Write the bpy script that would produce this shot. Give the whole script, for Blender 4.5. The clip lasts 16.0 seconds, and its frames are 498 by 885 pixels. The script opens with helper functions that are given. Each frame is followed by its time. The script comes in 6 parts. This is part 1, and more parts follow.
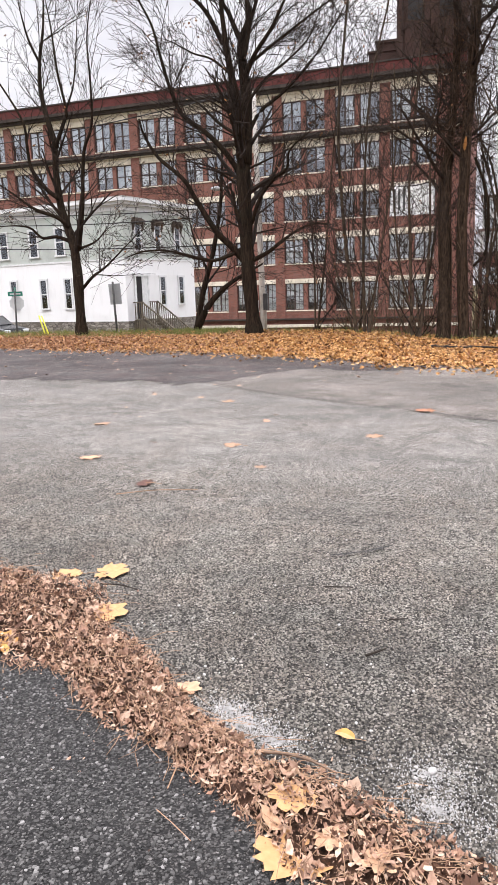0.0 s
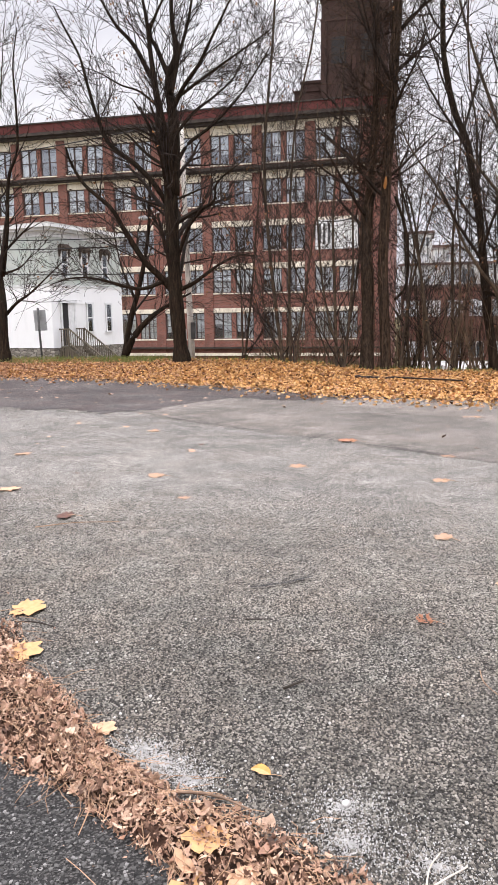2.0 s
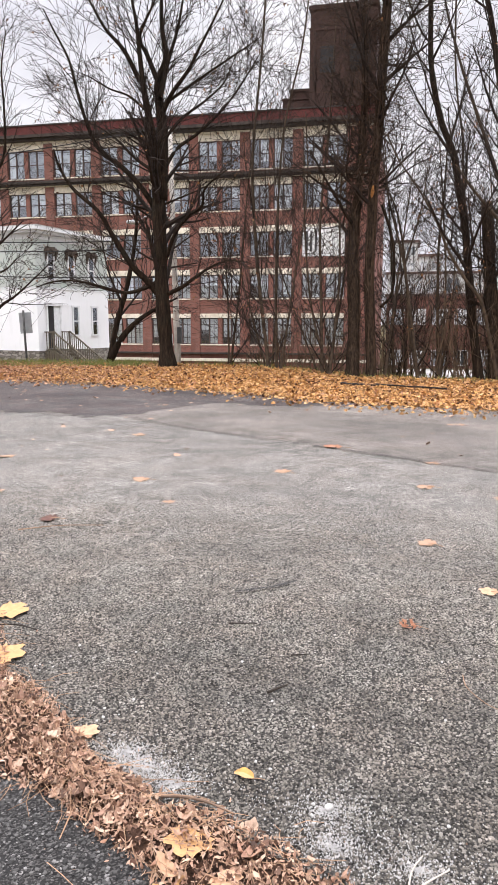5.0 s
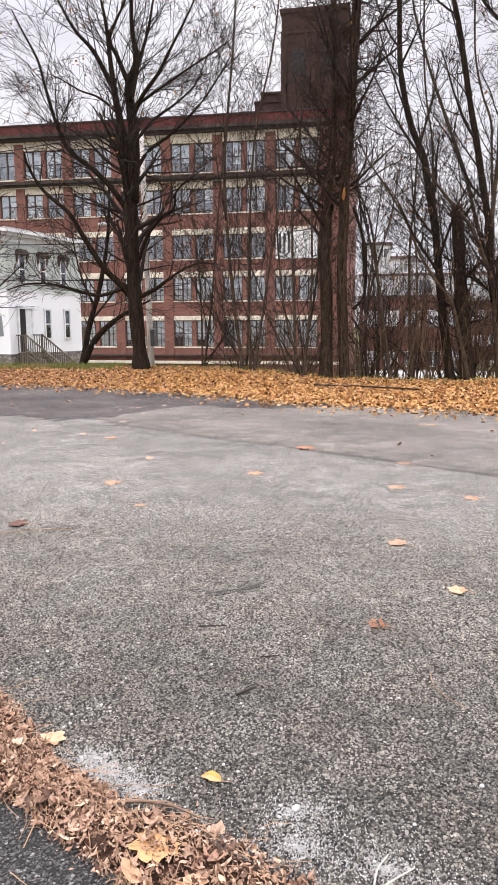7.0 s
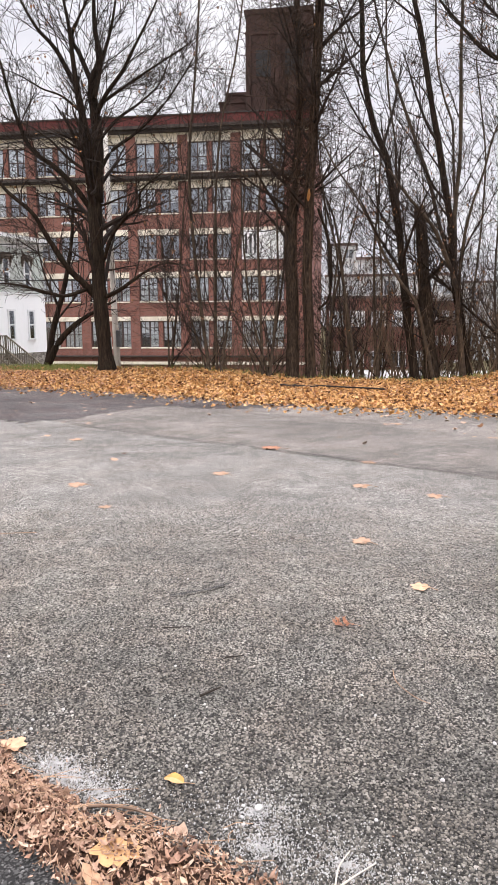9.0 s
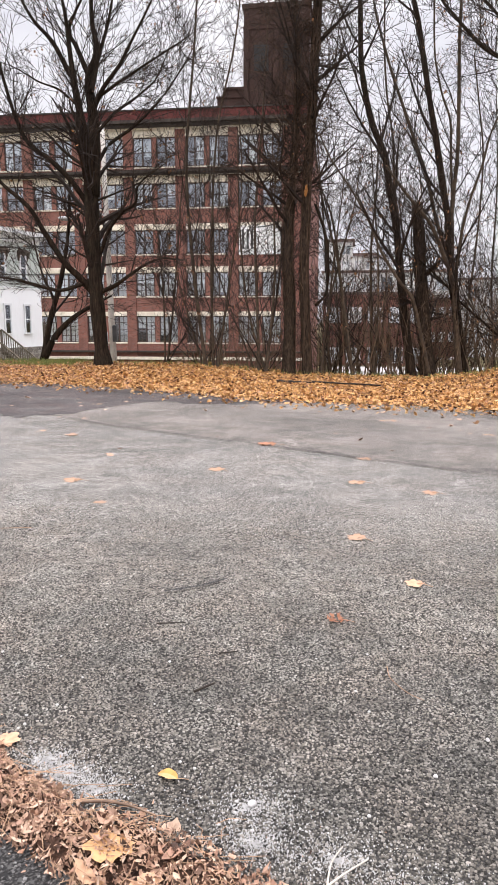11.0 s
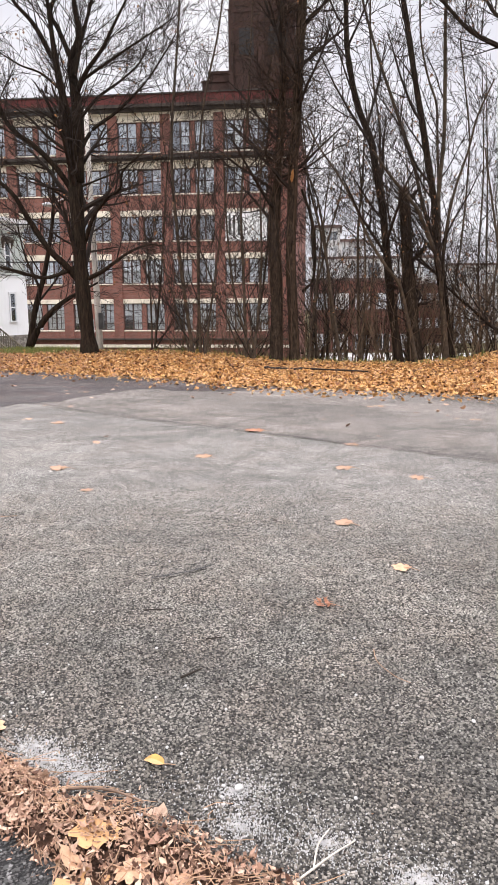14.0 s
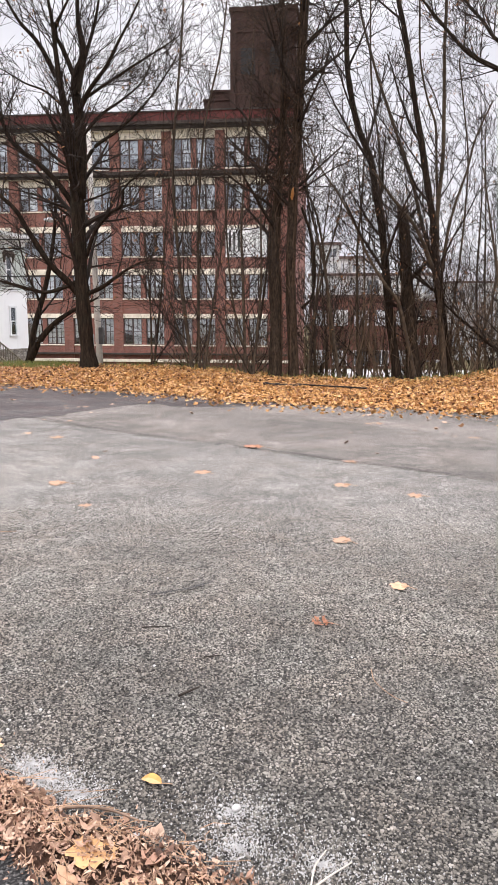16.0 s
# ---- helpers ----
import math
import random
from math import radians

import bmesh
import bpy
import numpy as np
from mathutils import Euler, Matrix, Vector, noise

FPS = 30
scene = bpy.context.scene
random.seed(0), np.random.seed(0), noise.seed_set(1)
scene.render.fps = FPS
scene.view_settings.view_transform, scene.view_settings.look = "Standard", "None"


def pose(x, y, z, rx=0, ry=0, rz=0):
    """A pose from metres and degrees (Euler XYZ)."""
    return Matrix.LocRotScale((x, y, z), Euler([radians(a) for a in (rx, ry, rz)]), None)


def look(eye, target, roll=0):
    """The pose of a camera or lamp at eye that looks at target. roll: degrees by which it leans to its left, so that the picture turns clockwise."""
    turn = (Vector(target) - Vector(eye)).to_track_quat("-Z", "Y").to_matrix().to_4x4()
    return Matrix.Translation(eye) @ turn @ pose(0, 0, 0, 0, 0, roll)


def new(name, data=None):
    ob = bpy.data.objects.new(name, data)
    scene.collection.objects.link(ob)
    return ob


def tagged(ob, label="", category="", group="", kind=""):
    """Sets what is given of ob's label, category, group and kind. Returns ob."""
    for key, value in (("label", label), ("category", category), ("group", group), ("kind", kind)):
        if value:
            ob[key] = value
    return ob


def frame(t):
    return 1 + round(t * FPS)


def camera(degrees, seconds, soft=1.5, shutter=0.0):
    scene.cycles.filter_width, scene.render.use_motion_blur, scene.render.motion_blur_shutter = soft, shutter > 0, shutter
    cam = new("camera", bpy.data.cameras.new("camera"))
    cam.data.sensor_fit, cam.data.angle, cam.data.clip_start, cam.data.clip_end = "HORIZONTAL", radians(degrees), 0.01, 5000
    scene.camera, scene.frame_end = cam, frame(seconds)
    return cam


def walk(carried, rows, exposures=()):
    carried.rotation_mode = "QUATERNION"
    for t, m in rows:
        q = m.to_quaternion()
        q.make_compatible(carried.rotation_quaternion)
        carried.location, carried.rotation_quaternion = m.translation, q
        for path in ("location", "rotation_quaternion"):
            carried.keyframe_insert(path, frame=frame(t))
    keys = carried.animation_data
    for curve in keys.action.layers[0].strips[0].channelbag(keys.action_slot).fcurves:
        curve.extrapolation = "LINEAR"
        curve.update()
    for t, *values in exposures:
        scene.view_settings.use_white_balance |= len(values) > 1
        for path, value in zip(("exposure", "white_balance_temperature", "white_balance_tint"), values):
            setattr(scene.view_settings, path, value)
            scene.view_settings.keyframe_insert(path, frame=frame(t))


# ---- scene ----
cam = camera(38.1, 16.0)
EXPOSURE = 0.35
PATH = [
    (0, (-0.065, 0.044, 1.466), (-0.721, 1.888, 1.054), -1.8),
    (0.5, (-0.027, 0.034, 1.479), (-0.569, 1.925, 1.118), -0.8),
    (1, (-0.021, 0.034, 1.48), (-0.517, 1.94, 1.133), -0.6),
    (1.5, (-0.018, 0.034, 1.481), (-0.502, 1.945, 1.141), -0.8),
    (2, (-0.017, 0.044, 1.494), (-0.487, 1.957, 1.153), -0.8),
    (2.5, (-0.026, 0.054, 1.481), (-0.486, 1.969, 1.133), -0.7),
    (3, (-0.013, 0.041, 1.487), (-0.467, 1.957, 1.138), -0.6),
    (3.5, (-0.026, 0.043, 1.485), (-0.478, 1.96, 1.137), -0.3),
    (6, (-0.009, 0.035, 1.487), (-0.414, 1.968, 1.171), 0.0),
    (6.5, (0.011, 0.037, 1.49), (-0.376, 1.973, 1.172), -0.1),
    (7, (0.014, 0.048, 1.484), (-0.35, 1.989, 1.164), -0.2),
    (7.5, (0.035, 0.052, 1.485), (-0.301, 1.997, 1.162), -0.3),
    (8, (0.028, 0.049, 1.484), (-0.281, 1.999, 1.161), -0.2),
    (8.5, (0.048, 0.054, 1.48), (-0.241, 2.006, 1.159), -0.2),
    (9, (0.04, 0.054, 1.482), (-0.237, 2.009, 1.163), -0.3),
    (11.5, (0.046, 0.063, 1.483), (-0.217, 2.017, 1.145), 0.1),
    (12, (0.052, 0.067, 1.491), (-0.2, 2.021, 1.145), 0.0),
    (12.5, (0.054, 0.066, 1.484), (-0.188, 2.02, 1.13), 0.0),
    (13, (0.05, 0.074, 1.478), (-0.185, 2.026, 1.111), -0.1),
    (13.5, (0.047, 0.07, 1.472), (-0.186, 2.021, 1.101), -0.3),
    (14, (0.055, 0.078, 1.468), (-0.179, 2.031, 1.103), -0.3),
    (14.5, (0.076, 0.066, 1.496), (-0.156, 2.021, 1.148), -0.2),
    (15, (0.063, 0.045, 1.509), (-0.167, 2.004, 1.18), 0.1),
    (15.5, (0.056, 0.054, 1.494), (-0.174, 2.015, 1.174), 0.2),
    (16, (0.052, 0.058, 1.488), (-0.178, 2.018, 1.164), 0.2),
]
walk(cam, [(t, look(eye, target, roll)) for t, eye, target, roll in PATH], exposures=[(0.0, EXPOSURE), (16.0, EXPOSURE)])

# ---- sky and sun: a bright, thinly clouded overcast ----
SKY_STRENGTH, SUN_STRENGTH = 1.0, 0.8
world = bpy.data.worlds.new("overcast_sky")
scene.world = world
world.use_nodes = True
wn, wl = world.node_tree.nodes, world.node_tree.links
wn.clear()


def wnode(kind, **values):
    n = wn.new(kind)
    for k, v in values.items():
        n.inputs[k].default_value = v
    return n


w_tc = wn.new("ShaderNodeTexCoord")
w_map = wn.new("ShaderNodeMapping")
w_map.inputs["Scale"].default_value = (1.0, 1.0, 2.6)
wl.new(w_tc.outputs["Generated"], w_map.inputs["Vector"])
w_noise = wnode("ShaderNodeTexNoise", Scale=3.2, Detail=5.0, Roughness=0.55)
wl.new(w_map.outputs[0], w_noise.inputs["Vector"])
w_ramp = wn.new("ShaderNodeValToRGB")
w_ramp.color_ramp.elements[0].position, w_ramp.color_ramp.elements[0].color = 0.30, (0.70, 0.69, 0.765, 1)
w_ramp.color_ramp.elements[1].position, w_ramp.color_ramp.elements[1].color = 0.66, (0.93, 0.905, 0.945, 1)
wl.new(w_noise.outputs[0], w_ramp.inputs[0])
w_sky = wn.new("ShaderNodeTexSky")
w_sky.sky_type, w_sky.sun_disc = "NISHITA", False
w_sky.sun_elevation, w_sky.sun_rotation = radians(48), radians(150)
w_dim = wn.new("ShaderNodeVectorMath")
w_dim.operation = "SCALE"
w_dim.inputs["Scale"].default_value = 0.09
wl.new(w_sky.outputs[0], w_dim.inputs[0])
w_mix = wn.new("ShaderNodeMixRGB")
w_mix.inputs["Fac"].default_value = 0.94
wl.new(w_dim.outputs[0], w_mix.inputs["Color1"])
wl.new(w_ramp.outputs[0], w_mix.inputs["Color2"])
# overcast skies are about two to three times brighter overhead than at the horizon
w_sep = wn.new("ShaderNodeSeparateXYZ")
wl.new(w_tc.outputs["Generated"], w_sep.inputs[0])
w_zen = wn.new("ShaderNodeMapRange")
w_zen.inputs["From Min"].default_value, w_zen.inputs["From Max"].default_value = 0.35, 1.0
w_zen.inputs["To Min"].default_value, w_zen.inputs["To Max"].default_value = 0.93, 4.7
wl.new(w_sep.outputs["Z"], w_zen.inputs["Value"])
w_mul = wn.new("ShaderNodeVectorMath")
w_mul.operation = "SCALE"
wl.new(w_mix.outputs[0], w_mul.inputs[0])
wl.new(w_zen.outputs[0], w_mul.inputs["Scale"])
w_bg = wnode("ShaderNodeBackground", Strength=SKY_STRENGTH)
w_out = wn.new("ShaderNodeOutputWorld")
wl.new(w_mul.outputs[0], w_bg.inputs[0])
wl.new(w_bg.outputs[0], w_out.inputs[0])

sun = new("sun", bpy.data.lights.new("sun", "SUN"))
sun.data.energy, sun.data.angle, sun.data.color = SUN_STRENGTH, radians(25), (1.0, 0.96, 0.9)
sun.matrix_world = look((-20, -35, 45), (0, 0, 0))

# ---- materials ----
MATS = {}


class Mat:
    """A small writer of node materials in object coordinates."""

    def __init__(self, name, rough=0.8, spec=0.3, coords="Object"):
        self.m = bpy.data.materials.new(name)
        self.m.use_nodes = True
        self.t = self.m.node_tree
        self.n, self.l = self.t.nodes, self.t.links
        self.p = self.n["Principled BSDF"]
        self.p.inputs["Roughness"].default_value = rough
        self.p.inputs["Specular IOR Level"].default_value = spec
        tc = self.n.new("ShaderNodeTexCoord")
        self.co = tc.outputs[coords]
        MATS[name] = self.m

    def scaled(self, sx, sy, sz):
        mp = self.n.new("ShaderNodeMapping")
        mp.inputs["Scale"].default_value = (sx, sy, sz)
        self.l.new(self.co, mp.inputs["Vector"])
        return mp.outputs[0]

    def noise(self, scale, detail=4.0, rough=0.55, co=None):
        n = self.n.new("ShaderNodeTexNoise")
        n.inputs["Scale"].default_value, n.inputs["Detail"].default_value, n.inputs["Roughness"].default_value = scale, detail, rough
        self.l.new(co or self.co, n.inputs["Vector"])
        return n.outputs[0]

    def voronoi(self, scale, what="Distance", feature="F1", co=None):
        n = self.n.new("ShaderNodeTexVoronoi")
        n.feature = feature
        n.inputs["Scale"].default_value = scale
        self.l.new(co or self.co, n.inputs["Vector"])
        return n.outputs[what]

    def ramp(self, fac, *stops):
        n = self.n.new("ShaderNodeValToRGB")
        e = n.color_ramp.elements
        while len(e) < len(stops):
            e.new(0.5)
        for k, (pos, col) in enumerate(stops):
            e[k].position = pos
            e[k].color = (*col, 1) if not isinstance(col, float) else (col, col, col, 1)
        self.l.new(fac, n.inputs[0])
        return n.outputs[0]

    def mix(self, fac, a, b, mode="MIX"):
        n = self.n.new("ShaderNodeMixRGB")
        n.blend_type = mode
        for sock, v in zip(n.inputs, (fac, a, b)):
            if isinstance(v, (int, float)):
                sock.default_value = v if sock.name == "Fac" else (v, v, v, 1)
            elif isinstance(v, tuple):
                sock.default_value = (*v, 1)
            else:
                self.l.new(v, sock)
        return n.outputs[0]

    def random(self):
        n = self.n.new("ShaderNodeObjectInfo")
        return n.outputs["Random"]

    def island(self):
        n = self.n.new("ShaderNodeNewGeometry")
        return n.outputs["Random Per Island"]

    def color(self, v):
        if isinstance(v, tuple):
            self.p.inputs["Base Color"].default_value = (*v, 1)
        else:
            self.l.new(v, self.p.inputs["Base Color"])
        return self

    def rough(self, v):
        self.l.new(v, self.p.inputs["Roughness"])
        return self

    def bump(self, h, strength=0.4, distance=0.01):
        n = self.n.new("ShaderNodeBump")
        n.inputs["Strength"].default_value, n.inputs["Distance"].default_value = strength, distance
        self.l.new(h, n.inputs["Height"])
        self.l.new(n.outputs[0], self.p.inputs["Normal"])
        return self


def simple(name, a, b, scale=6.0, rough=0.7, bump=0.2, spec=0.3, dist=0.01):
    m = Mat(name, rough, spec)
    m.color(m.ramp(m.noise(scale, 6), (0.3, a), (0.7, b)))
    if bump:
        m.bump(m.noise(scale * 4, 4), bump, dist)
    return m.m


def asphalt(name, binder, stone_lo, stone_hi, share, patch_lo, patch_hi, warm=(1.0, 0.97, 0.95), ravel=False):
    """Stones of two sizes set in a dark binder, worn in wide and small patches."""
    m = Mat(name, 0.80, 0.3)
    warp = m.mix(0.02, m.co, m.noise(40.0, 2), "ADD")
    tone = m.voronoi(125.0, "Color", co=warp)
    dist = m.voronoi(125.0, "Distance", co=warp)
    gap = m.ramp(dist, (0.36, 1.0), (0.60, 0.0))
    stones = m.ramp(tone, (0.0, stone_lo), (0.65, tuple(a * 0.66 + b * 0.34 for a, b in zip(stone_lo, stone_hi))), (1.0, stone_hi))
    shown = m.mix(1.0, gap, m.ramp(tone, (share, 0.0), (min(share + 0.15, 1.0), 1.0)), "MULTIPLY")
    base = m.mix(shown, binder, stones)
    bigd, bigc = m.voronoi(55.0, "Distance"), m.voronoi(55.0, "Color")
    big = m.mix(1.0, m.ramp(bigc, (0.74, 0.0), (0.82, 1.0)), m.ramp(bigd, (0.24, 1.0), (0.36, 0.0)), "MULTIPLY")
    base = m.mix(big, base, stone_hi)
    pitd, pitc = m.voronoi(46.0, "Distance"), m.voronoi(46.0, "Color")
    pit = m.mix(1.0, m.ramp(pitc, (0.52, 0.0), (0.62, 1.0)), m.ramp(pitd, (0.22, 1.0), (0.40, 0.0)), "MULTIPLY")
    base = m.mix(pit, base, tuple(0.5 * c for c in binder))
    wide = m.ramp(m.noise(0.5, 7, 0.62), (0.32, patch_lo), (0.68, patch_hi))
    mid = m.ramp(m.noise(4.0, 6, 0.65), (0.25, 0.74), (0.75, 1.18))
    fine = m.ramp(m.noise(28.0, 4, 0.6), (0.3, 0.72), (0.7, 1.2))
    base = m.mix(1.0, m.mix(1.0, m.mix(1.0, base, wide, "MULTIPLY"), mid, "MULTIPLY"), fine, "MULTIPLY")
    base = m.mix(m.ramp(m.noise(1.7, 5), (0.4, 0.0), (0.65, 1.0)), base, m.mix(1.0, base, warm, "MULTIPLY"))
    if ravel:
        # close to the leaf ridge the surface has ravelled: the stones stand free in dark binder; the near-to-far
        # brightening also paints in grazing sheen
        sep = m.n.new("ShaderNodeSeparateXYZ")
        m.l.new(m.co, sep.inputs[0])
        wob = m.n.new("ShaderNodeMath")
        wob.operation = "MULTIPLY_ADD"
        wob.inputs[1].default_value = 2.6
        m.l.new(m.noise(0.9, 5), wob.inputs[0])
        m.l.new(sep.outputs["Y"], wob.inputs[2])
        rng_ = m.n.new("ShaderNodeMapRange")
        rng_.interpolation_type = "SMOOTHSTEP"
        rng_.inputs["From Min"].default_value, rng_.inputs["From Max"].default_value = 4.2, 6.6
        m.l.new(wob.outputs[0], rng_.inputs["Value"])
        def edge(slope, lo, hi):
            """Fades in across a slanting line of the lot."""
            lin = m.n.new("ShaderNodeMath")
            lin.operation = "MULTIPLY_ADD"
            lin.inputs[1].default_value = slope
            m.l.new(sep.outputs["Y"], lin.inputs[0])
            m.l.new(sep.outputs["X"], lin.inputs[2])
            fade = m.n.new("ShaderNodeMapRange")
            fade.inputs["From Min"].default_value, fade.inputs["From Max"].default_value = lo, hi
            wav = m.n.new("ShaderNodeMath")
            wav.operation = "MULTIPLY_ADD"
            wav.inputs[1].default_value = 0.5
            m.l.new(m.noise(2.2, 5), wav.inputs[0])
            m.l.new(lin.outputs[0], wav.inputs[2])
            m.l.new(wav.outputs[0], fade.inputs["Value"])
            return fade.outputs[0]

        dark_binder = m.mix(1.0, m.mix(m.ramp(m.noise(150.0, 3), (0.4, 0.0), (0.7, 1.0)), (0.020, 0.0185, 0.017), (0.072, 0.066, 0.061)), mid, "MULTIPLY")
        # texture outside the modelled stones dimmed to match the shade in their gaps
        dimmed = m.mix(1.0, base, (0.56, 0.545, 0.535), "MULTIPLY")
        base = m.mix(rng_.outputs[0], dimmed, base)
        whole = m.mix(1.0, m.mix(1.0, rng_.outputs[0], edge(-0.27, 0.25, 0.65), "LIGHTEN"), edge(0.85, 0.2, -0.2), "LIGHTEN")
        base = m.mix(whole, m.mix(0.10, dark_binder, base), base)
    m.color(base)
    m.bump(m.mix(0.35, shown, m.noise(90.0, 4)), 1.0, 0.006)
    return m.m


# lot stone tones raised to carry the grazing sheen that the roughness leaves out
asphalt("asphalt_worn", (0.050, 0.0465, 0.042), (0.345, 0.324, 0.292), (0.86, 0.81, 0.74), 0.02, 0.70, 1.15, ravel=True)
asphalt("asphalt_dark", (0.017, 0.0162, 0.0158), (0.040, 0.038, 0.037), (0.23, 0.22, 0.212), 0.14, 0.78, 1.1)
asphalt("asphalt_patch", (0.070, 0.062, 0.054), (0.272, 0.244, 0.216), (0.58, 0.53, 0.48), 0.04, 0.66, 1.35)
asphalt("asphalt_seal", (0.034, 0.030, 0.029), (0.105, 0.094, 0.090), (0.34, 0.30, 0.285), 0.10, 0.55, 1.45, warm=(1.08, 0.93, 0.90))
m = Mat("drive_stone", 0.7, 0.35)
m.color(m.ramp(m.island(), (0.0, (0.024, 0.023, 0.022)), (0.65, (0.066, 0.063, 0.060)), (0.9, (0.13, 0.125, 0.119)), (1.0, (0.27, 0.26, 0.25))))
m = Mat("worn_stone", 0.9, 0.15)
tone = m.ramp(m.island(), (0.0, (0.030, 0.028, 0.026)), (0.18, (0.055, 0.052, 0.047)), (0.32, (0.163, 0.151, 0.135)), (0.70, (0.260, 0.242, 0.216)), (0.95, (0.345, 0.320, 0.290)), (1.0, (0.47, 0.442, 0.405)))
tone = m.mix(1.0, tone, m.ramp(m.noise(1.6, 6, 0.6), (0.3, 0.66), (0.7, 1.15)), "MULTIPLY")
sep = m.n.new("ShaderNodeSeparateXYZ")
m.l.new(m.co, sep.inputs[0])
# near-to-far ramp with a wavy edge, drives the painted dimming below
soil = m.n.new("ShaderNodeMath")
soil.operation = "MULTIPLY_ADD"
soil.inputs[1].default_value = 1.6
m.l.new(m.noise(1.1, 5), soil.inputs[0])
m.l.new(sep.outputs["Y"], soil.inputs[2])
# foreground dimming put into the stone colour: darker beside the ridge
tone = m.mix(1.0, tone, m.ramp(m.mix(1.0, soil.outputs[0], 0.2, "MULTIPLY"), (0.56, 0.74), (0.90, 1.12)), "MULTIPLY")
tone = m.mix(1.0, tone, m.ramp(m.noise(9.0, 5, 0.6), (0.3, 0.70), (0.7, 1.22)), "MULTIPLY")
m.color(m.mix(1.0, tone, m.ramp(m.noise(2.7, 4, 0.6), (0.38, (0.985, 0.995, 0.98)), (0.62, (1.03, 0.985, 0.94))), "MULTIPLY"))

m = Mat("soil_grass", 0.95, 0.1)
g = m.ramp(m.noise(1.3, 8, 0.65), (0.35, (0.055, 0.042, 0.028)), (0.52, (0.085, 0.075, 0.035)), (0.7, (0.075, 0.105, 0.03)))
m.color(m.mix(m.noise(30.0, 3), g, (0.12, 0.09, 0.05)))
m.bump(m.noise(14.0, 6), 0.8, 0.05)

m = Mat("leaf_litter", 0.9, 0.15)
cell = m.voronoi(9.0, "Color")
m.color(m.mix(m.noise(3.0, 5), m.ramp(cell, (0.1, (0.09, 0.04, 0.014)), (0.5, (0.26, 0.12, 0.035)), (0.9, (0.40, 0.21, 0.065))), (0.16, 0.08, 0.032)))
m.bump(m.voronoi(9.0), 0.9, 0.04)

m = Mat("crumbled_leaf", 0.9, 0.1)
m.color(m.ramp(m.noise(26.0, 8, 0.7), (0.35, (0.016, 0.010, 0.007)), (0.55, (0.065, 0.034, 0.022)), (0.75, (0.22, 0.12, 0.075))))
m.bump(m.noise(50.0, 6), 1.0, 0.02)


def leafy(name, *cols, aged=(0.16, 0.07, 0.025), grain=22.0):
    m = Mat(name, 0.6, 0.25)
    n = len(cols)
    stops = [((k + 0.5) / n, c) for k, c in enumerate(cols)]
    c = m.ramp(m.island(), *stops)
    m.color(m.mix(m.ramp(m.noise(grain, 5, 0.65), (0.40, 0.0), (0.72, 0.6)), c, aged))
    m.p.inputs["Subsurface Weight"].default_value = 0.0
    m.bump(m.noise(60.0, 3), 0.3, 0.004)
    return m.m


leafy("leaf_orange", (0.07, 0.030, 0.013), (0.56, 0.290, 0.100), (0.66, 0.395, 0.155), (0.39, 0.165, 0.053), (0.70, 0.46, 0.22), (0.60, 0.330, 0.115))
leafy("leaf_russet", (0.13, 0.06, 0.035), (0.38, 0.19, 0.10), (0.54, 0.32, 0.19), (0.27, 0.12, 0.06), (0.60, 0.39, 0.25), (0.42, 0.22, 0.12))
leafy("leaf_brown", (0.042, 0.022, 0.015), (0.42, 0.250, 0.172), (0.62, 0.425, 0.305), (0.28, 0.150, 0.102), (0.70, 0.52, 0.39), (0.51, 0.330, 0.232), (0.11, 0.056, 0.038), aged=(0.14, 0.075, 0.048), grain=60.0)
leafy("leaf_dead", (0.09, 0.05, 0.03), (0.16, 0.075, 0.035), (0.30, 0.13, 0.04))


def one_leaf(name, a, b):
    m = Mat(name, 0.55, 0.3)
    m.color(m.mix(m.ramp(m.noise(35.0, 5), (0.35, 0.0), (0.75, 1.0)), a, b))
    m.bump(m.noise(80.0, 3), 0.35, 0.003)
    return m.m


one_leaf("leaf_tan", (0.55, 0.320, 0.150), (0.45, 0.245, 0.105))
one_leaf("leaf_yellow", (0.53, 0.300, 0.080), (0.38, 0.180, 0.050))
one_leaf("leaf_red", (0.40, 0.24, 0.17), (0.27, 0.15, 0.10))
one_leaf("orange_bark", (0.42, 0.18, 0.04), (0.20, 0.09, 0.03))
one_leaf("leaf_faint", (0.42, 0.25, 0.155), (0.30, 0.195, 0.135))
one_leaf("leaf_dark", (0.13, 0.06, 0.042), (0.07, 0.035, 0.025))
one_leaf("leaf_rust", (0.42, 0.20, 0.115), (0.24, 0.095, 0.05))
one_leaf("leaf_pale", (0.60, 0.38, 0.24), (0.38, 0.21, 0.12))

m = Mat("bark", 0.95, 0.1)
stretch = m.scaled(1.0, 1.0, 0.16)
b = m.ramp(m.noise(16.0, 7, 0.65, stretch), (0.32, (0.007, 0.005, 0.0035)), (0.55, (0.027, 0.018, 0.012)), (0.75, (0.062, 0.043, 0.028)))
m.color(m.mix(m.ramp(m.noise(1.5, 4), (0.5, 0.0), (0.8, 0.35)), b, (0.035, 0.037, 0.025)))
m.bump(m.noise(22.0, 6, 0.6, stretch), 1.0, 0.03)
simple("twig_bark", (0.012, 0.008, 0.006), (0.036, 0.023, 0.016), 4.0, 0.9, 0.0)
simple("sapling_bark", (0.028, 0.019, 0.013), (0.095, 0.065, 0.041), 6.0, 0.9, 0.3)
m = Mat("ivy_bark", 0.95, 0.1)
stretch = m.scaled(1.0, 1.0, 0.25)
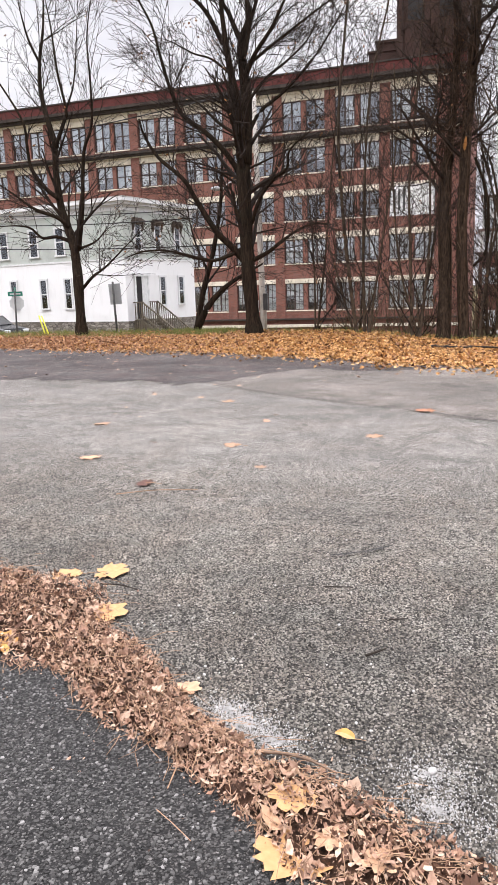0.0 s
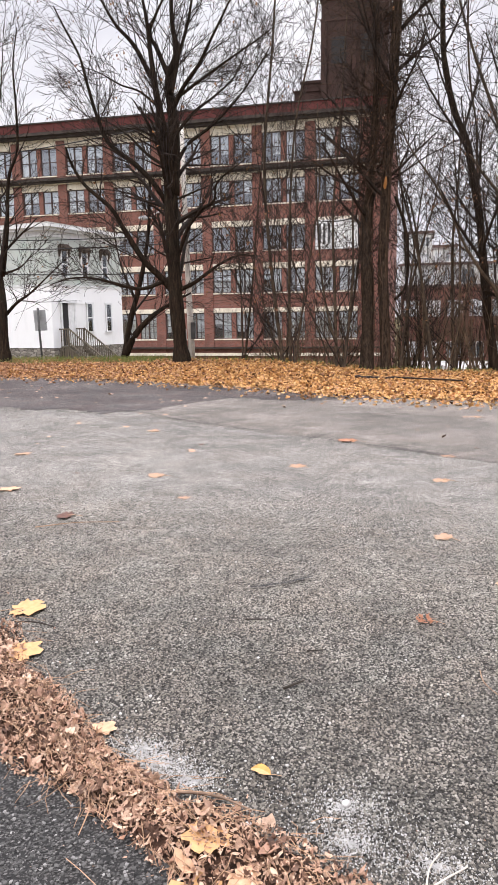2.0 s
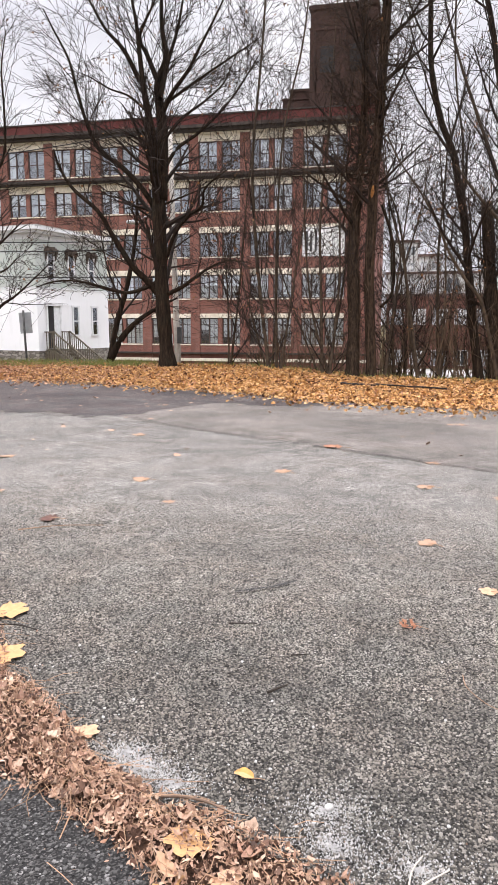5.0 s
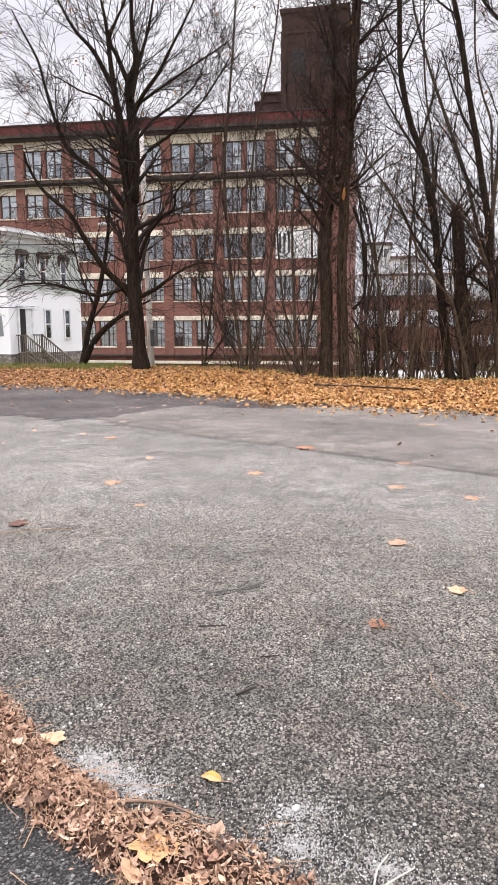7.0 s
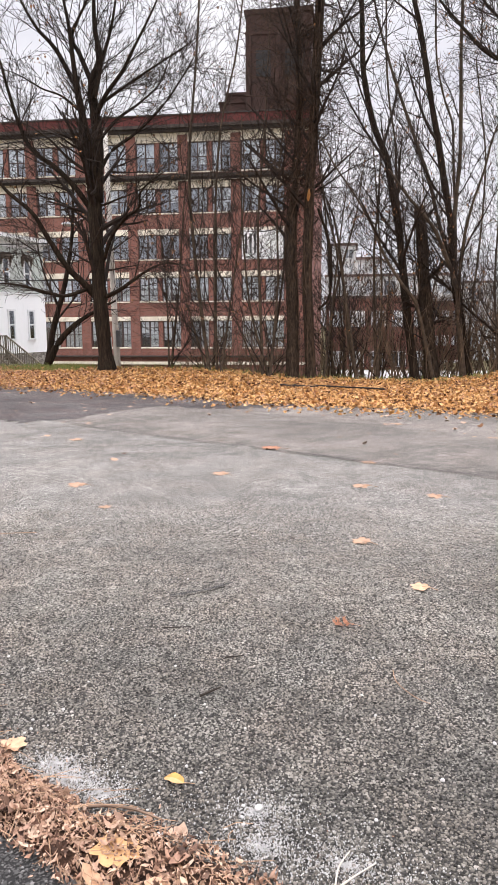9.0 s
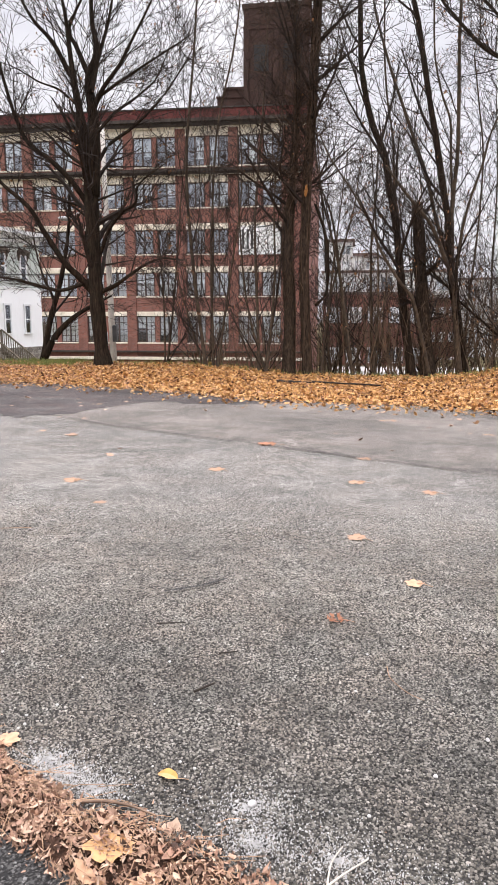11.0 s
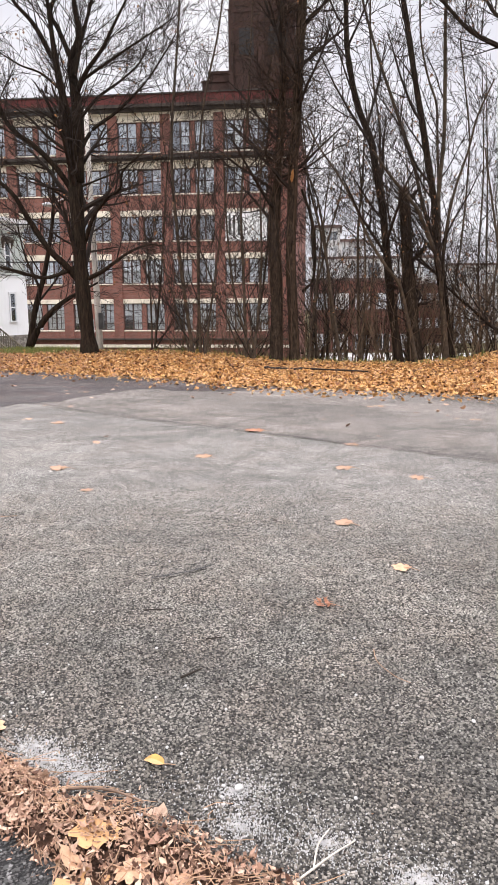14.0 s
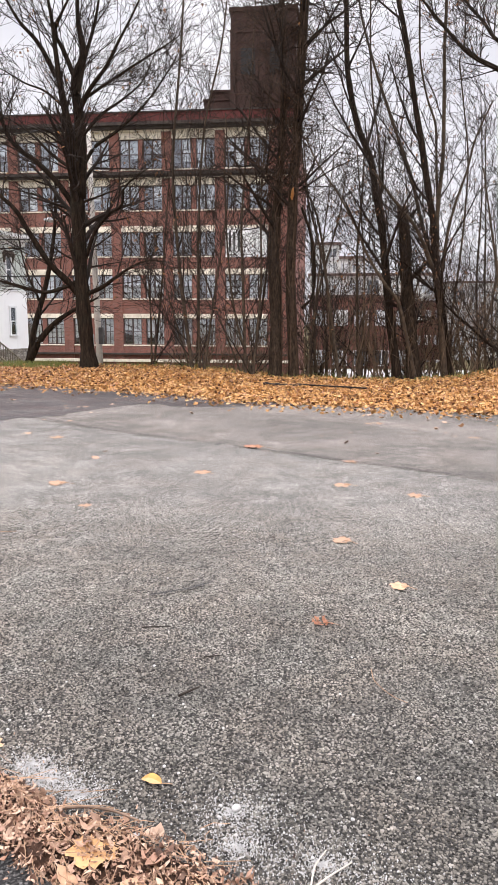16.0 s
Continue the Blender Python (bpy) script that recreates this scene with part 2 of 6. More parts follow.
m.color(m.ramp(m.noise(18.0, 7, 0.7, stretch), (0.3, (0.008, 0.006, 0.0045)), (0.52, (0.042, 0.029, 0.020)), (0.75, (0.115, 0.080, 0.053))))
m.bump(m.noise(26.0, 6, 0.6, stretch), 1.0, 0.04)
simple("brush_bark", (0.060, 0.040, 0.026), (0.17, 0.115, 0.073), 3.0, 0.9, 0.0)
simple("ivy_twig", (0.024, 0.015, 0.010), (0.090, 0.052, 0.030), 5.0, 0.9, 0.0)


def brick(name, a, b, mortar, tint):
    m = Mat(name, 0.88, 0.2)
    sw = m.n.new("ShaderNodeSeparateXYZ")
    m.l.new(m.co, sw.inputs[0])
    add = m.n.new("ShaderNodeMath")
    add.operation = "ADD"
    m.l.new(sw.outputs[0], add.inputs[0])
    m.l.new(sw.outputs[1], add.inputs[1])
    cb = m.n.new("ShaderNodeCombineXYZ")
    m.l.new(add.outputs[0], cb.inputs[0])
    m.l.new(sw.outputs[2], cb.inputs[1])
    t = m.n.new("ShaderNodeTexBrick")
    m.l.new(cb.outputs[0], t.inputs["Vector"])
    t.inputs["Color1"].default_value, t.inputs["Color2"].default_value, t.inputs["Mortar"].default_value = (*a, 1), (*b, 1), (*mortar, 1)
    t.inputs["Scale"].default_value = 1.0
    t.inputs["Brick Width"].default_value, t.inputs["Row Height"].default_value, t.inputs["Mortar Size"].default_value = 0.215, 0.075, 0.010
    c = m.mix(m.ramp(m.noise(0.5, 7, 0.7), (0.35, 0.0), (0.70, 0.85)), t.outputs["Color"], tint)
    c = m.mix(m.ramp(m.noise(2.2, 6, 0.7, m.scaled(1.0, 1.0, 0.3)), (0.5, 0.0), (0.8, 0.4)), c, (0.09, 0.05, 0.04))
    m.color(c)
    m.bump(t.outputs["Fac"], -0.3, 0.01)
    return m.m


brick("mill_brick", (0.29, 0.100, 0.070), (0.15, 0.056, 0.043), (0.23, 0.175, 0.15), (0.15, 0.070, 0.056))
brick("parapet_brick", (0.14, 0.034, 0.030), (0.10, 0.026, 0.024), (0.09, 0.045, 0.04), (0.075, 0.022, 0.020))
brick("tower_brick", (0.065, 0.032, 0.026), (0.045, 0.023, 0.020), (0.06, 0.042, 0.035), (0.032, 0.019, 0.016))
m = Mat("lintel_stone", 0.85, 0.2)
c = m.ramp(m.noise(1.2, 7, 0.7), (0.3, (0.50, 0.44, 0.34)), (0.6, (0.76, 0.70, 0.58)))
m.color(m.mix(m.ramp(m.noise(5.0, 6, 0.7, m.scaled(1.0, 1.0, 0.25)), (0.52, 0.0), (0.78, 0.7)), c, (0.15, 0.12, 0.09)))
m.bump(m.noise(14.0, 5), 0.3, 0.01)
simple("cornice_metal", (0.025, 0.020, 0.018), (0.065, 0.05, 0.04), 2.0, 0.7, 0.3)
simple("window_wood", (0.045, 0.030, 0.028), (0.10, 0.066, 0.058), 8.0, 0.6, 0.2)
simple("window_white", (0.55, 0.55, 0.54), (0.72, 0.72, 0.71), 8.0, 0.5, 0.1)
# near-black colour that stands in for unlit rooms behind windows and doors
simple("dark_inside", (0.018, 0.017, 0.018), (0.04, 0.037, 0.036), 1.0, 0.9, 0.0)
# panel tones: pale for sky caught in the panes, dark for unlit rooms
m = Mat("blind", 0.85, 0.2)
hue = m.ramp(m.random(), (0.0, (0.05, 0.055, 0.06)), (0.15, (0.25, 0.27, 0.29)), (0.4, (0.58, 0.61, 0.63)), (0.8, (0.75, 0.76, 0.76)), (1.0, (0.80, 0.78, 0.73)))
m.color(m.mix(m.ramp(m.noise(2.2, 5, 0.6), (0.50, 0.0), (0.64, 0.8)), hue, (0.05, 0.052, 0.056)))
m = Mat("curtain", 0.85, 0.2)
m.color(m.mix(m.ramp(m.noise(3.0, 5, 0.6), (0.60, 0.0), (0.70, 0.6)), m.ramp(m.random(), (0.0, (0.62, 0.63, 0.63)), (1.0, (0.85, 0.85, 0.83))), (0.14, 0.145, 0.15)))
# near-black panel colour in place of the unlit third-floor rooms
m = Mat("blind_dark", 0.9, 0.2)
m.color(m.ramp(m.noise(1.4, 5), (0.35, (0.02, 0.02, 0.02)), (0.7, (0.09, 0.085, 0.075))))
m = Mat("banner_white", 0.7, 0.2)
m.color(m.ramp(m.noise(0.8, 6), (0.3, (0.62, 0.62, 0.60)), (0.7, (0.80, 0.80, 0.78))))


def glass(name, tint, amount):
    m = Mat(name, 0.06, 0.5)
    tr = m.n.new("ShaderNodeBsdfTransparent")
    tr.inputs[0].default_value = (*tint, 1)
    gl = m.n.new("ShaderNodeBsdfGlossy")
    gl.inputs["Roughness"].default_value = 0.04
    gl.inputs["Color"].default_value = (0.92, 0.95, 1.0, 1)
    fr = m.n.new("ShaderNodeFresnel")
    fr.inputs["IOR"].default_value = 1.5
    ad = m.n.new("ShaderNodeMath")
    ad.operation = "ADD"
    ad.inputs[1].default_value = amount
    m.l.new(fr.outputs[0], ad.inputs[0])
    mx = m.n.new("ShaderNodeMixShader")
    m.l.new(ad.outputs[0], mx.inputs[0])
    m.l.new(tr.outputs[0], mx.inputs[1])
    m.l.new(gl.outputs[0], mx.inputs[2])
    bp = m.n.new("ShaderNodeBump")
    bp.inputs["Strength"].default_value = 0.08
    m.l.new(m.noise(0.9, 2), bp.inputs["Height"])
    m.l.new(bp.outputs[0], gl.inputs["Normal"])
    m.l.new(mx.outputs[0], m.n["Material Output"].inputs["Surface"])
    return m.m


glass("glass", (0.88, 0.90, 0.91), 0.08)
glass("old_glass", (0.92, 0.94, 0.95), 0.13)

m = Mat("siding_white", 0.55, 0.35)
m.color(m.mix(m.ramp(m.noise(3.0, 7, 0.7, m.scaled(1, 1, 0.3)), (0.5, 0.0), (0.8, 0.35)), (0.80, 0.80, 0.80), (0.58, 0.58, 0.56)))
m.bump(m.noise(40.0, 3), 0.1, 0.004)
m = Mat("shingle_grey", 0.8, 0.25)
c = m.ramp(m.noise(0.8, 7, 0.65), (0.3, (0.37, 0.39, 0.365)), (0.55, (0.47, 0.50, 0.465)), (0.75, (0.33, 0.42, 0.375)))
m.color(m.mix(m.ramp(m.noise(9.0, 5, 0.7), (0.55, 0.0), (0.8, 0.5)), c, (0.30, 0.29, 0.27)))
m.bump(m.noise(20.0, 4), 0.25, 0.008)
simple("trim_white", (0.60, 0.61, 0.61), (0.78, 0.78, 0.78), 5.0, 0.6, 0.15)
simple("roof_tin", (0.50, 0.56, 0.56), (0.68, 0.72, 0.72), 1.5, 0.5, 0.2)
m = Mat("foundation_stone", 0.9, 0.2)
d = m.voronoi(3.2, "Distance", "DISTANCE_TO_EDGE", m.scaled(1.0, 1.0, 2.2))
cc = m.ramp(m.voronoi(3.2, "Color", "F1", m.scaled(1.0, 1.0, 2.2)), (0.1, (0.16, 0.14, 0.12)), (0.9, (0.34, 0.31, 0.27)))
m.color(m.mix(m.ramp(d, (0.02, 1.0), (0.08, 0.0)), cc, (0.10, 0.09, 0.08)))
m.bump(m.ramp(d, (0.0, 0.0), (0.15, 1.0)), 0.8, 0.05)
simple("hood_dark", (0.05, 0.038, 0.03), (0.13, 0.10, 0.08), 9.0, 0.85, 0.4)
simple("weathered_wood", (0.060, 0.050, 0.037), (0.17, 0.142, 0.105), 5.0, 0.85, 0.4)
simple("pole_wood", (0.38, 0.35, 0.31), (0.66, 0.61, 0.55), 3.0, 0.85, 0.5)
simple("sign_back", (0.30, 0.31, 0.32), (0.42, 0.43, 0.44), 4.0, 0.45, 0.1, 0.5)
simple("post_steel", (0.045, 0.045, 0.045), (0.10, 0.095, 0.09), 6.0, 0.6, 0.2)
simple("sign_green", (0.012, 0.14, 0.10), (0.02, 0.19, 0.13), 4.0, 0.5, 0.0)
simple("guard_yellow", (0.62, 0.60, 0.06), (0.72, 0.70, 0.10), 4.0, 0.5, 0.0)
simple("lamp_grey", (0.50, 0.51, 0.52), (0.62, 0.63, 0.63), 4.0, 0.5, 0.0)
simple("cable_black", (0.02, 0.02, 0.02), (0.035, 0.035, 0.035), 4.0, 0.6, 0.0)
simple("meter_dark", (0.05, 0.05, 0.05), (0.09, 0.09, 0.09), 4.0, 0.5, 0.0)
simple("car_paint", (0.018, 0.019, 0.022), (0.028, 0.029, 0.032), 2.0, 0.25, 0.0, 0.6)
simple("car_white", (0.70, 0.70, 0.70), (0.76, 0.76, 0.76), 2.0, 0.3, 0.0, 0.5)
simple("tyre", (0.015, 0.015, 0.015), (0.03, 0.03, 0.03), 9.0, 0.85, 0.1)
simple("headlight", (0.55, 0.57, 0.60), (0.68, 0.70, 0.72), 4.0, 0.15, 0.0, 0.6)
simple("grass_blade", (0.11, 0.14, 0.032), (0.24, 0.24, 0.075), 3.0, 0.7, 0.0)
simple("dry_stalk", (0.16, 0.095, 0.058), (0.46, 0.29, 0.18), 9.0, 0.85, 0.0)
simple("pale_twig", (0.40, 0.35, 0.29), (0.58, 0.53, 0.46), 9.0, 0.8, 0.2)
simple("stick_wood", (0.10, 0.065, 0.045), (0.26, 0.175, 0.125), 9.0, 0.85, 0.4)
simple("dark_twig", (0.012, 0.009, 0.007), (0.045, 0.034, 0.026), 9.0, 0.85, 0.2)
simple("pebble", (0.30, 0.29, 0.28), (0.62, 0.60, 0.58), 20.0, 0.8, 0.3)
m = Mat("pale_dust", 0.95, 0.1)
m.color(m.ramp(m.noise(30.0, 6, 0.7), (0.3, (0.26, 0.255, 0.25)), (0.6, (0.50, 0.49, 0.48))))
m.bump(m.noise(90.0, 4), 0.6, 0.004)
simple("pale_concrete", (0.30, 0.29, 0.28), (0.55, 0.54, 0.52), 0.5, 0.9, 0.1)
simple("far_plaster", (0.50, 0.49, 0.47), (0.66, 0.65, 0.62), 0.6, 0.8, 0.1)
simple("far_roof", (0.11, 0.075, 0.065), (0.17, 0.115, 0.10), 0.6, 0.8, 0.1)
simple("dark_water", (0.03, 0.03, 0.025), (0.06, 0.055, 0.045), 0.2, 0.3, 0.2)
M = MATS


# ---- building helpers ----
def box(bm, x0, y0, z0, x1, y1, z1, bevel=0.0):
    made = bmesh.ops.create_cube(bm, size=1.0, matrix=Matrix.LocRotScale(((x0 + x1) / 2, (y0 + y1) / 2, (z0 + z1) / 2), None, (abs(x1 - x0), abs(y1 - y0), abs(z1 - z0))))
    if bevel:
        edges = list({e for v in made["verts"] for e in v.link_edges})
        bmesh.ops.bevel(bm, geom=edges, offset=bevel, segments=1, affect="EDGES")
    return bm


def boxes(*rows, bevel=0.0):
    bm = bmesh.new()
    for r in rows:
        box(bm, *r, bevel=bevel)
    return bm


def ring(w, h, t, d):
    """A connected rectangular frame, its lower left corner at the origin."""
    bm = bmesh.new()
    rows = []
    for y in (0.0, d):
        rows.append([bm.verts.new((x, y, z)) for x, z in ((0, 0), (w, 0), (w, h), (0, h))])
        rows.append([bm.verts.new((x, y, z)) for x, z in ((t, t), (w - t, t), (w - t, h - t), (t, h - t))])
    fo, fi, bo, bi = rows
    for k in range(4):
        j = (k + 1) % 4
        for q in ((fo[k], fo[j], fi[j], fi[k]), (bo[j], bo[k], bi[k], bi[j]), (fo[j], fo[k], bo[k], bo[j]), (fi[k], fi[j], bi[j], bi[k])):
            bm.faces.new(q)
    return bm


def mesh_of(name, bm, material, smooth=False):
    me = bpy.data.meshes.new(name)
    bm.to_mesh(me)
    bm.free()
    me.materials.append(M[material])
    if smooth:
        me.polygons.foreach_set("use_smooth", [True] * len(me.polygons))
    return me


def raw_mesh(name, verts, faces, material, smooth=False):
    me = bpy.data.meshes.new(name)
    me.from_pydata(verts, [], faces)
    me.materials.append(M[material])
    if smooth:
        me.polygons.foreach_set("use_smooth", [True] * len(me.polygons))
    return me


def hang(name, me, parent, label="", m=None):
    ob = new(name, me)
    ob.parent = parent
    if m is not None:
        ob.matrix_basis = m
    if label:
        tagged(ob, label)
    return ob


def part(name, bm, material, parent, label="", m=None, smooth=False):
    return hang(name, mesh_of(name, bm, material, smooth), parent, label, m)


def tube(V, F, pts, rads, sides=5, cap=True):
    """Adds a tapered tube along pts to the lists V and F."""
    start = len(V)
    n = len(pts)
    ref = Vector((0.31, 0.17, 0.93))
    for i, p in enumerate(pts):
        d = (pts[min(i + 1, n - 1)] - pts[max(i - 1, 0)])
        if d.length < 1e-9:
            d = Vector((0, 0, 1))
        d.normalize()
        a = d.cross(ref if abs(d.dot(ref)) < 0.95 else Vector((1, 0, 0))).normalized()
        b = d.cross(a)
        r = rads[i]
        for k in range(sides):
            w = 2 * math.pi * k / sides
            q = p + a * (r * math.cos(w)) + b * (r * math.sin(w))
            V.append((q.x, q.y, q.z))
    for i in range(n - 1):
        for k in range(sides):
            k2 = (k + 1) % sides
            s0, s1 = start + i * sides, start + (i + 1) * sides
            F.append((s0 + k, s0 + k2, s1 + k2, s1 + k))
    if cap:
        F.append(tuple(start + (n - 1) * sides + k for k in range(sides)))
        F.append(tuple(start + k for k in reversed(range(sides))))


def smooth_path(ctrl, steps):
    """Points of a smooth curve through a few control points."""
    c = [Vector(p) for p in ctrl]
    c = [c[0] * 2 - c[1]] + c + [c[-1] * 2 - c[-2]]
    out = []
    for i in range(1, len(c) - 2):
        for k in range(steps):
            t = k / steps
            a, b, d, e = c[i - 1], c[i], c[i + 1], c[i + 2]
            out.append(0.5 * ((2 * b) + (d - a) * t + (2 * a - 5 * b + 4 * d - e) * t * t + (3 * b - a - 3 * d + e) * t ** 3))
    out.append(c[-2])
    return out


# ---- the lie of the land ----
EDGE_X = (-40.0, -14.5, -8.3, -4.5, -2.4, -0.5, 1.5, 2.6, 4.0, 20.0)
EDGE_Y = (24.0, 20.5, 19.2, 17.4, 15.6, 14.8, 14.2, 13.6, 13.2, 11.0)
CREST_X = (-40.0, -15.0, -8.3, -4.7, -2.8, -1.5, 2.4, 4.2, 5.2, 20.0)
CREST_Z = (-0.10, 0.02, 0.02, 0.0, -0.17, -0.28, -0.36, -0.20, 0.0, 0.3)


def edge_y(x):
    return float(np.interp(x, EDGE_X, EDGE_Y))


def crest_z(x):
    return float(np.interp(x, CREST_X, CREST_Z))


def lot_z(x, y):
    return -0.014 * max(0.0, y - 5.0) + 0.01 * noise.noise(Vector((x * 0.3, y * 0.3, 4.0)))


def ground_z(x, y):
    e = edge_y(x)
    if y <= e:
        return lot_z(x, y) - 0.02
    zc, ze = crest_z(x), lot_z(x, e) - 0.02
    if y <= 24.6:
        s = (y - e) / (24.6 - e)
        s = s ** 0.7
        return ze + (zc - ze) * s + 0.05 * noise.noise(Vector((x * 0.7, y * 0.7, 1.0)))
    q = x / y
    low = float(np.interp(q, (-0.53, -0.48, -0.43), (-0.85, -1.5, -4.6)))
    s = min(1.0, (y - 24.6) / float(np.interp(q, (-0.47, -0.43), (5.0, 12.0))))
    s = s * s * (3 - 2 * s)
    return zc + (low - zc) * s


def sheet(xs, ys, zfun, name, material, inside=None):
    V, F, idx = [], [], {}
    for j, y in enumerate(ys):
        for i, x in enumerate(xs):
            idx[i, j] = len(V)
            V.append((x, y, zfun(x, y)))
    for j in range(len(ys) - 1):
        for i in range(len(xs) - 1):
            if inside is None or inside((xs[i] + xs[i + 1]) / 2, (ys[j] + ys[j + 1]) / 2):
                F.append((idx[i, j], idx[i + 1, j], idx[i + 1, j + 1], idx[i, j + 1]))
    return raw_mesh(name, V, F, material, True)


def spread(*stops):
    """Coordinates from runs of (start, step), up to the last start."""
    out = []
    for (a, step), (b, _) in zip(stops, stops[1:]):
        k = max(1, round((b - a) / step))
        out += [a + (b - a) * i / k for i in range(k)]
    return out + [stops[-1][0]]


gx = spread((-2500, 500), (-200, 50), (-60, 4), (-30, 0.6), (14, 4), (60, 50), (200, 500), (2500, 0))
gy = spread((-2500, 500), (-200, 50), (-40, 6), (8, 0.6), (40, 4), (140, 50), (300, 500), (2800, 0))
ground = tagged(new("ground", sheet(gx, gy, lambda x, y: ground_z(x, y) - 0.03, "ground", "soil_grass")), "bare soil and thin autumn grass under the trees", "ground", kind="structure")

# the parking lot, its boundary ragged where the leaves lie over it
lx = spread((-40, 2.0), (-16, 0.3), (12, 2.0), (40, 0))
LV, LF = [], []
rows_n = 46
for i, x in enumerate(lx):
    e = edge_y(x) + 0.10 * noise.noise(Vector((x * 1.7, 0, 7)))
    for j in range(rows_n + 1):
        y = -30 + (e + 30) * (j / rows_n) ** 0.45
        LV.append((x, y, lot_z(x, y)))
for i in range(len(lx) - 1):
    for j in range(rows_n):
        a = i * (rows_n + 1) + j
        LF.append((a, a + rows_n + 1, a + rows_n + 2, a + 1))
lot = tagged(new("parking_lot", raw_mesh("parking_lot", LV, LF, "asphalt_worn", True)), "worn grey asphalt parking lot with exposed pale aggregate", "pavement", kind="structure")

# a smoother, darker strip of old paving along the far side of the lot
PATCH_X, PATCH_Y = (-16.0, -7.2, -5.4, -3.3, -1.0, 0.2, 1.8, 4.0, 9.0), (12.6, 11.7, 11.9, 10.3, 8.9, 8.15, 7.2, 6.3, 4.8)
PV, PF = [], []
px_ = spread((-15.9, 0.15), (9.0, 0))
for x in px_:
    y0 = float(np.interp(x, PATCH_X, PATCH_Y)) + 0.22 * noise.noise(Vector((x * 1.1, 3, 1))) + 0.06 * noise.noise(Vector((x * 6, 3, 1)))
    y1 = float(np.interp(x, PATCH_X, (20.0, 19.0, 18.5, 17.5, 16.0, 15.6, 15.0, 14.0, 13.0))) + 0.3 * noise.noise(Vector((x * 0.8, 9, 1)))
    y1 = min(y1, edge_y(x) + 0.06)
    for s in range(7):
        y = y0 + (y1 - y0) * s / 6
        PV.append((x, y, lot_z(x, y) + 0.008 * (1 if 0 < s < 6 else 0.3)))
for i in range(len(px_) - 1):
    for s in range(6):
        a = i * 7 + s
        PF.append((a, a + 7, a + 8, a + 1))
tagged(new("paving_patch", raw_mesh("paving_patch", PV, PF, "asphalt_patch", True)), "darker patched asphalt strip across the far side of the lot", "pavement", kind="structure")

# a dark sealed band along the leaves
PV, PF = [], []
sx = spread((-15.9, 0.08), (-0.6, 0))
for x in sx:
    e = edge_y(x)
    wide = float(np.interp(x, (-15.9, -9.0, -6.9, -5.4, -4.5, -3.5, -2.1, -0.6), (8.0, 7.6, 6.8, 6.4, 5.0, 2.6, 1.7, 0.05))) * (1 + 0.22 * noise.noise(Vector((x * 0.9, 5, 3))) + 0.10 * noise.noise(Vector((x * 4.0, 2, 3))))
    for s in range(5):
        y = e + 0.05 - wide * (1 - s / 4) + (0.12 * noise.noise(Vector((x * 4, 5, s))) if s == 0 else 0)
        PV.append((x, y, lot_z(x, y) + 0.012 * (1 if s else 0.5)))
for i in range(len(sx) - 1):
    for s in range(4):
        a = i * 5 + s
        PF.append((a, a + 5, a + 6, a + 1))
tagged(new("sealed_band", raw_mesh("sealed_band", PV, PF, "asphalt_seal", True)), "dark sealed asphalt band beside the leaf bank", "pavement", kind="structure")


def crack(pts, width, label):
    """A thin ragged line of dark filler in the paving."""
    path = smooth_path([(x, y, 0) for x, y in pts], 12)
    V, F = [], []
    for i, p in enumerate(path):
        d = (path[min(i + 1, len(path) - 1)] - path[max(i - 1, 0)]).normalized()
        side = Vector((-d.y, d.x, 0))
        w = width * (0.55 + 0.9 * abs(noise.noise(Vector((p.x * 9, p.y * 9, 1))))) * (0.2 if i in (0, len(path) - 1) else 1)
        c = p + side * width * 1.6 * noise.noise(Vector((p.x * 5, p.y * 5, 6)))
        for q in (c - side * w, c + side * w):
            V.append((q.x, q.y, lot_z(q.x, q.y) + 0.016))
    for i in range(len(path) - 1):
        F.append((2 * i, 2 * i + 1, 2 * i + 3, 2 * i + 2))
    tagged(new("crack", raw_mesh("crack", V, F, "asphalt_dark")), label, "crack", kind="structure")


crack(((-15.5, 12.5), (-7.2, 11.75), (-5.4, 11.9), (-3.4, 10.4), (-2.0, 9.55), (-1.0, 8.93), (0.15, 8.2), (1.7, 7.28), (3.5, 6.5)), 0.012, "ragged dark seam between two ages of asphalt")
crack(((-0.94, 3.77), (-0.86, 3.81), (-0.73, 3.88), (-0.62, 4.0)), 0.011, "short dark crack in the worn asphalt")

# the berm of swept leaves, and the darker drive in front of it
BERM_X = (-6.0, -3.2, -2.65, -2.0, -1.65, -1.35, -1.05, -0.72, -0.5, -0.2, 0.3, 2.0)
BERM_LO = (3.2, 2.65, 2.45, 2.27, 2.22, 2.0, 1.9, 1.70, 1.52, 1.38, 1.15, 0.5)
BERM_UP = (4.0, 3.25, 3.13, 3.08, 2.63, 2.45, 2.14, 1.98, 1.94, 1.79, 1.54, 0.8)


def berm_lo(x):
    return float(np.interp(x, BERM_X, BERM_LO)) + 0.05 * noise.noise(Vector((x * 5, 1, 1)))


def berm_up(x):
    return float(np.interp(x, BERM_X, BERM_UP)) + 0.05 * noise.noise(Vector((x * 5, 8, 1)))


def berm_h(x, y):
    lo, up = berm_lo(x), berm_up(x)
    s = (y - lo) / max(up - lo, 0.05)
    return lot_z(x, y) + (0.035 * math.sin(math.pi * s) if 0 < s < 1 else 0.0)


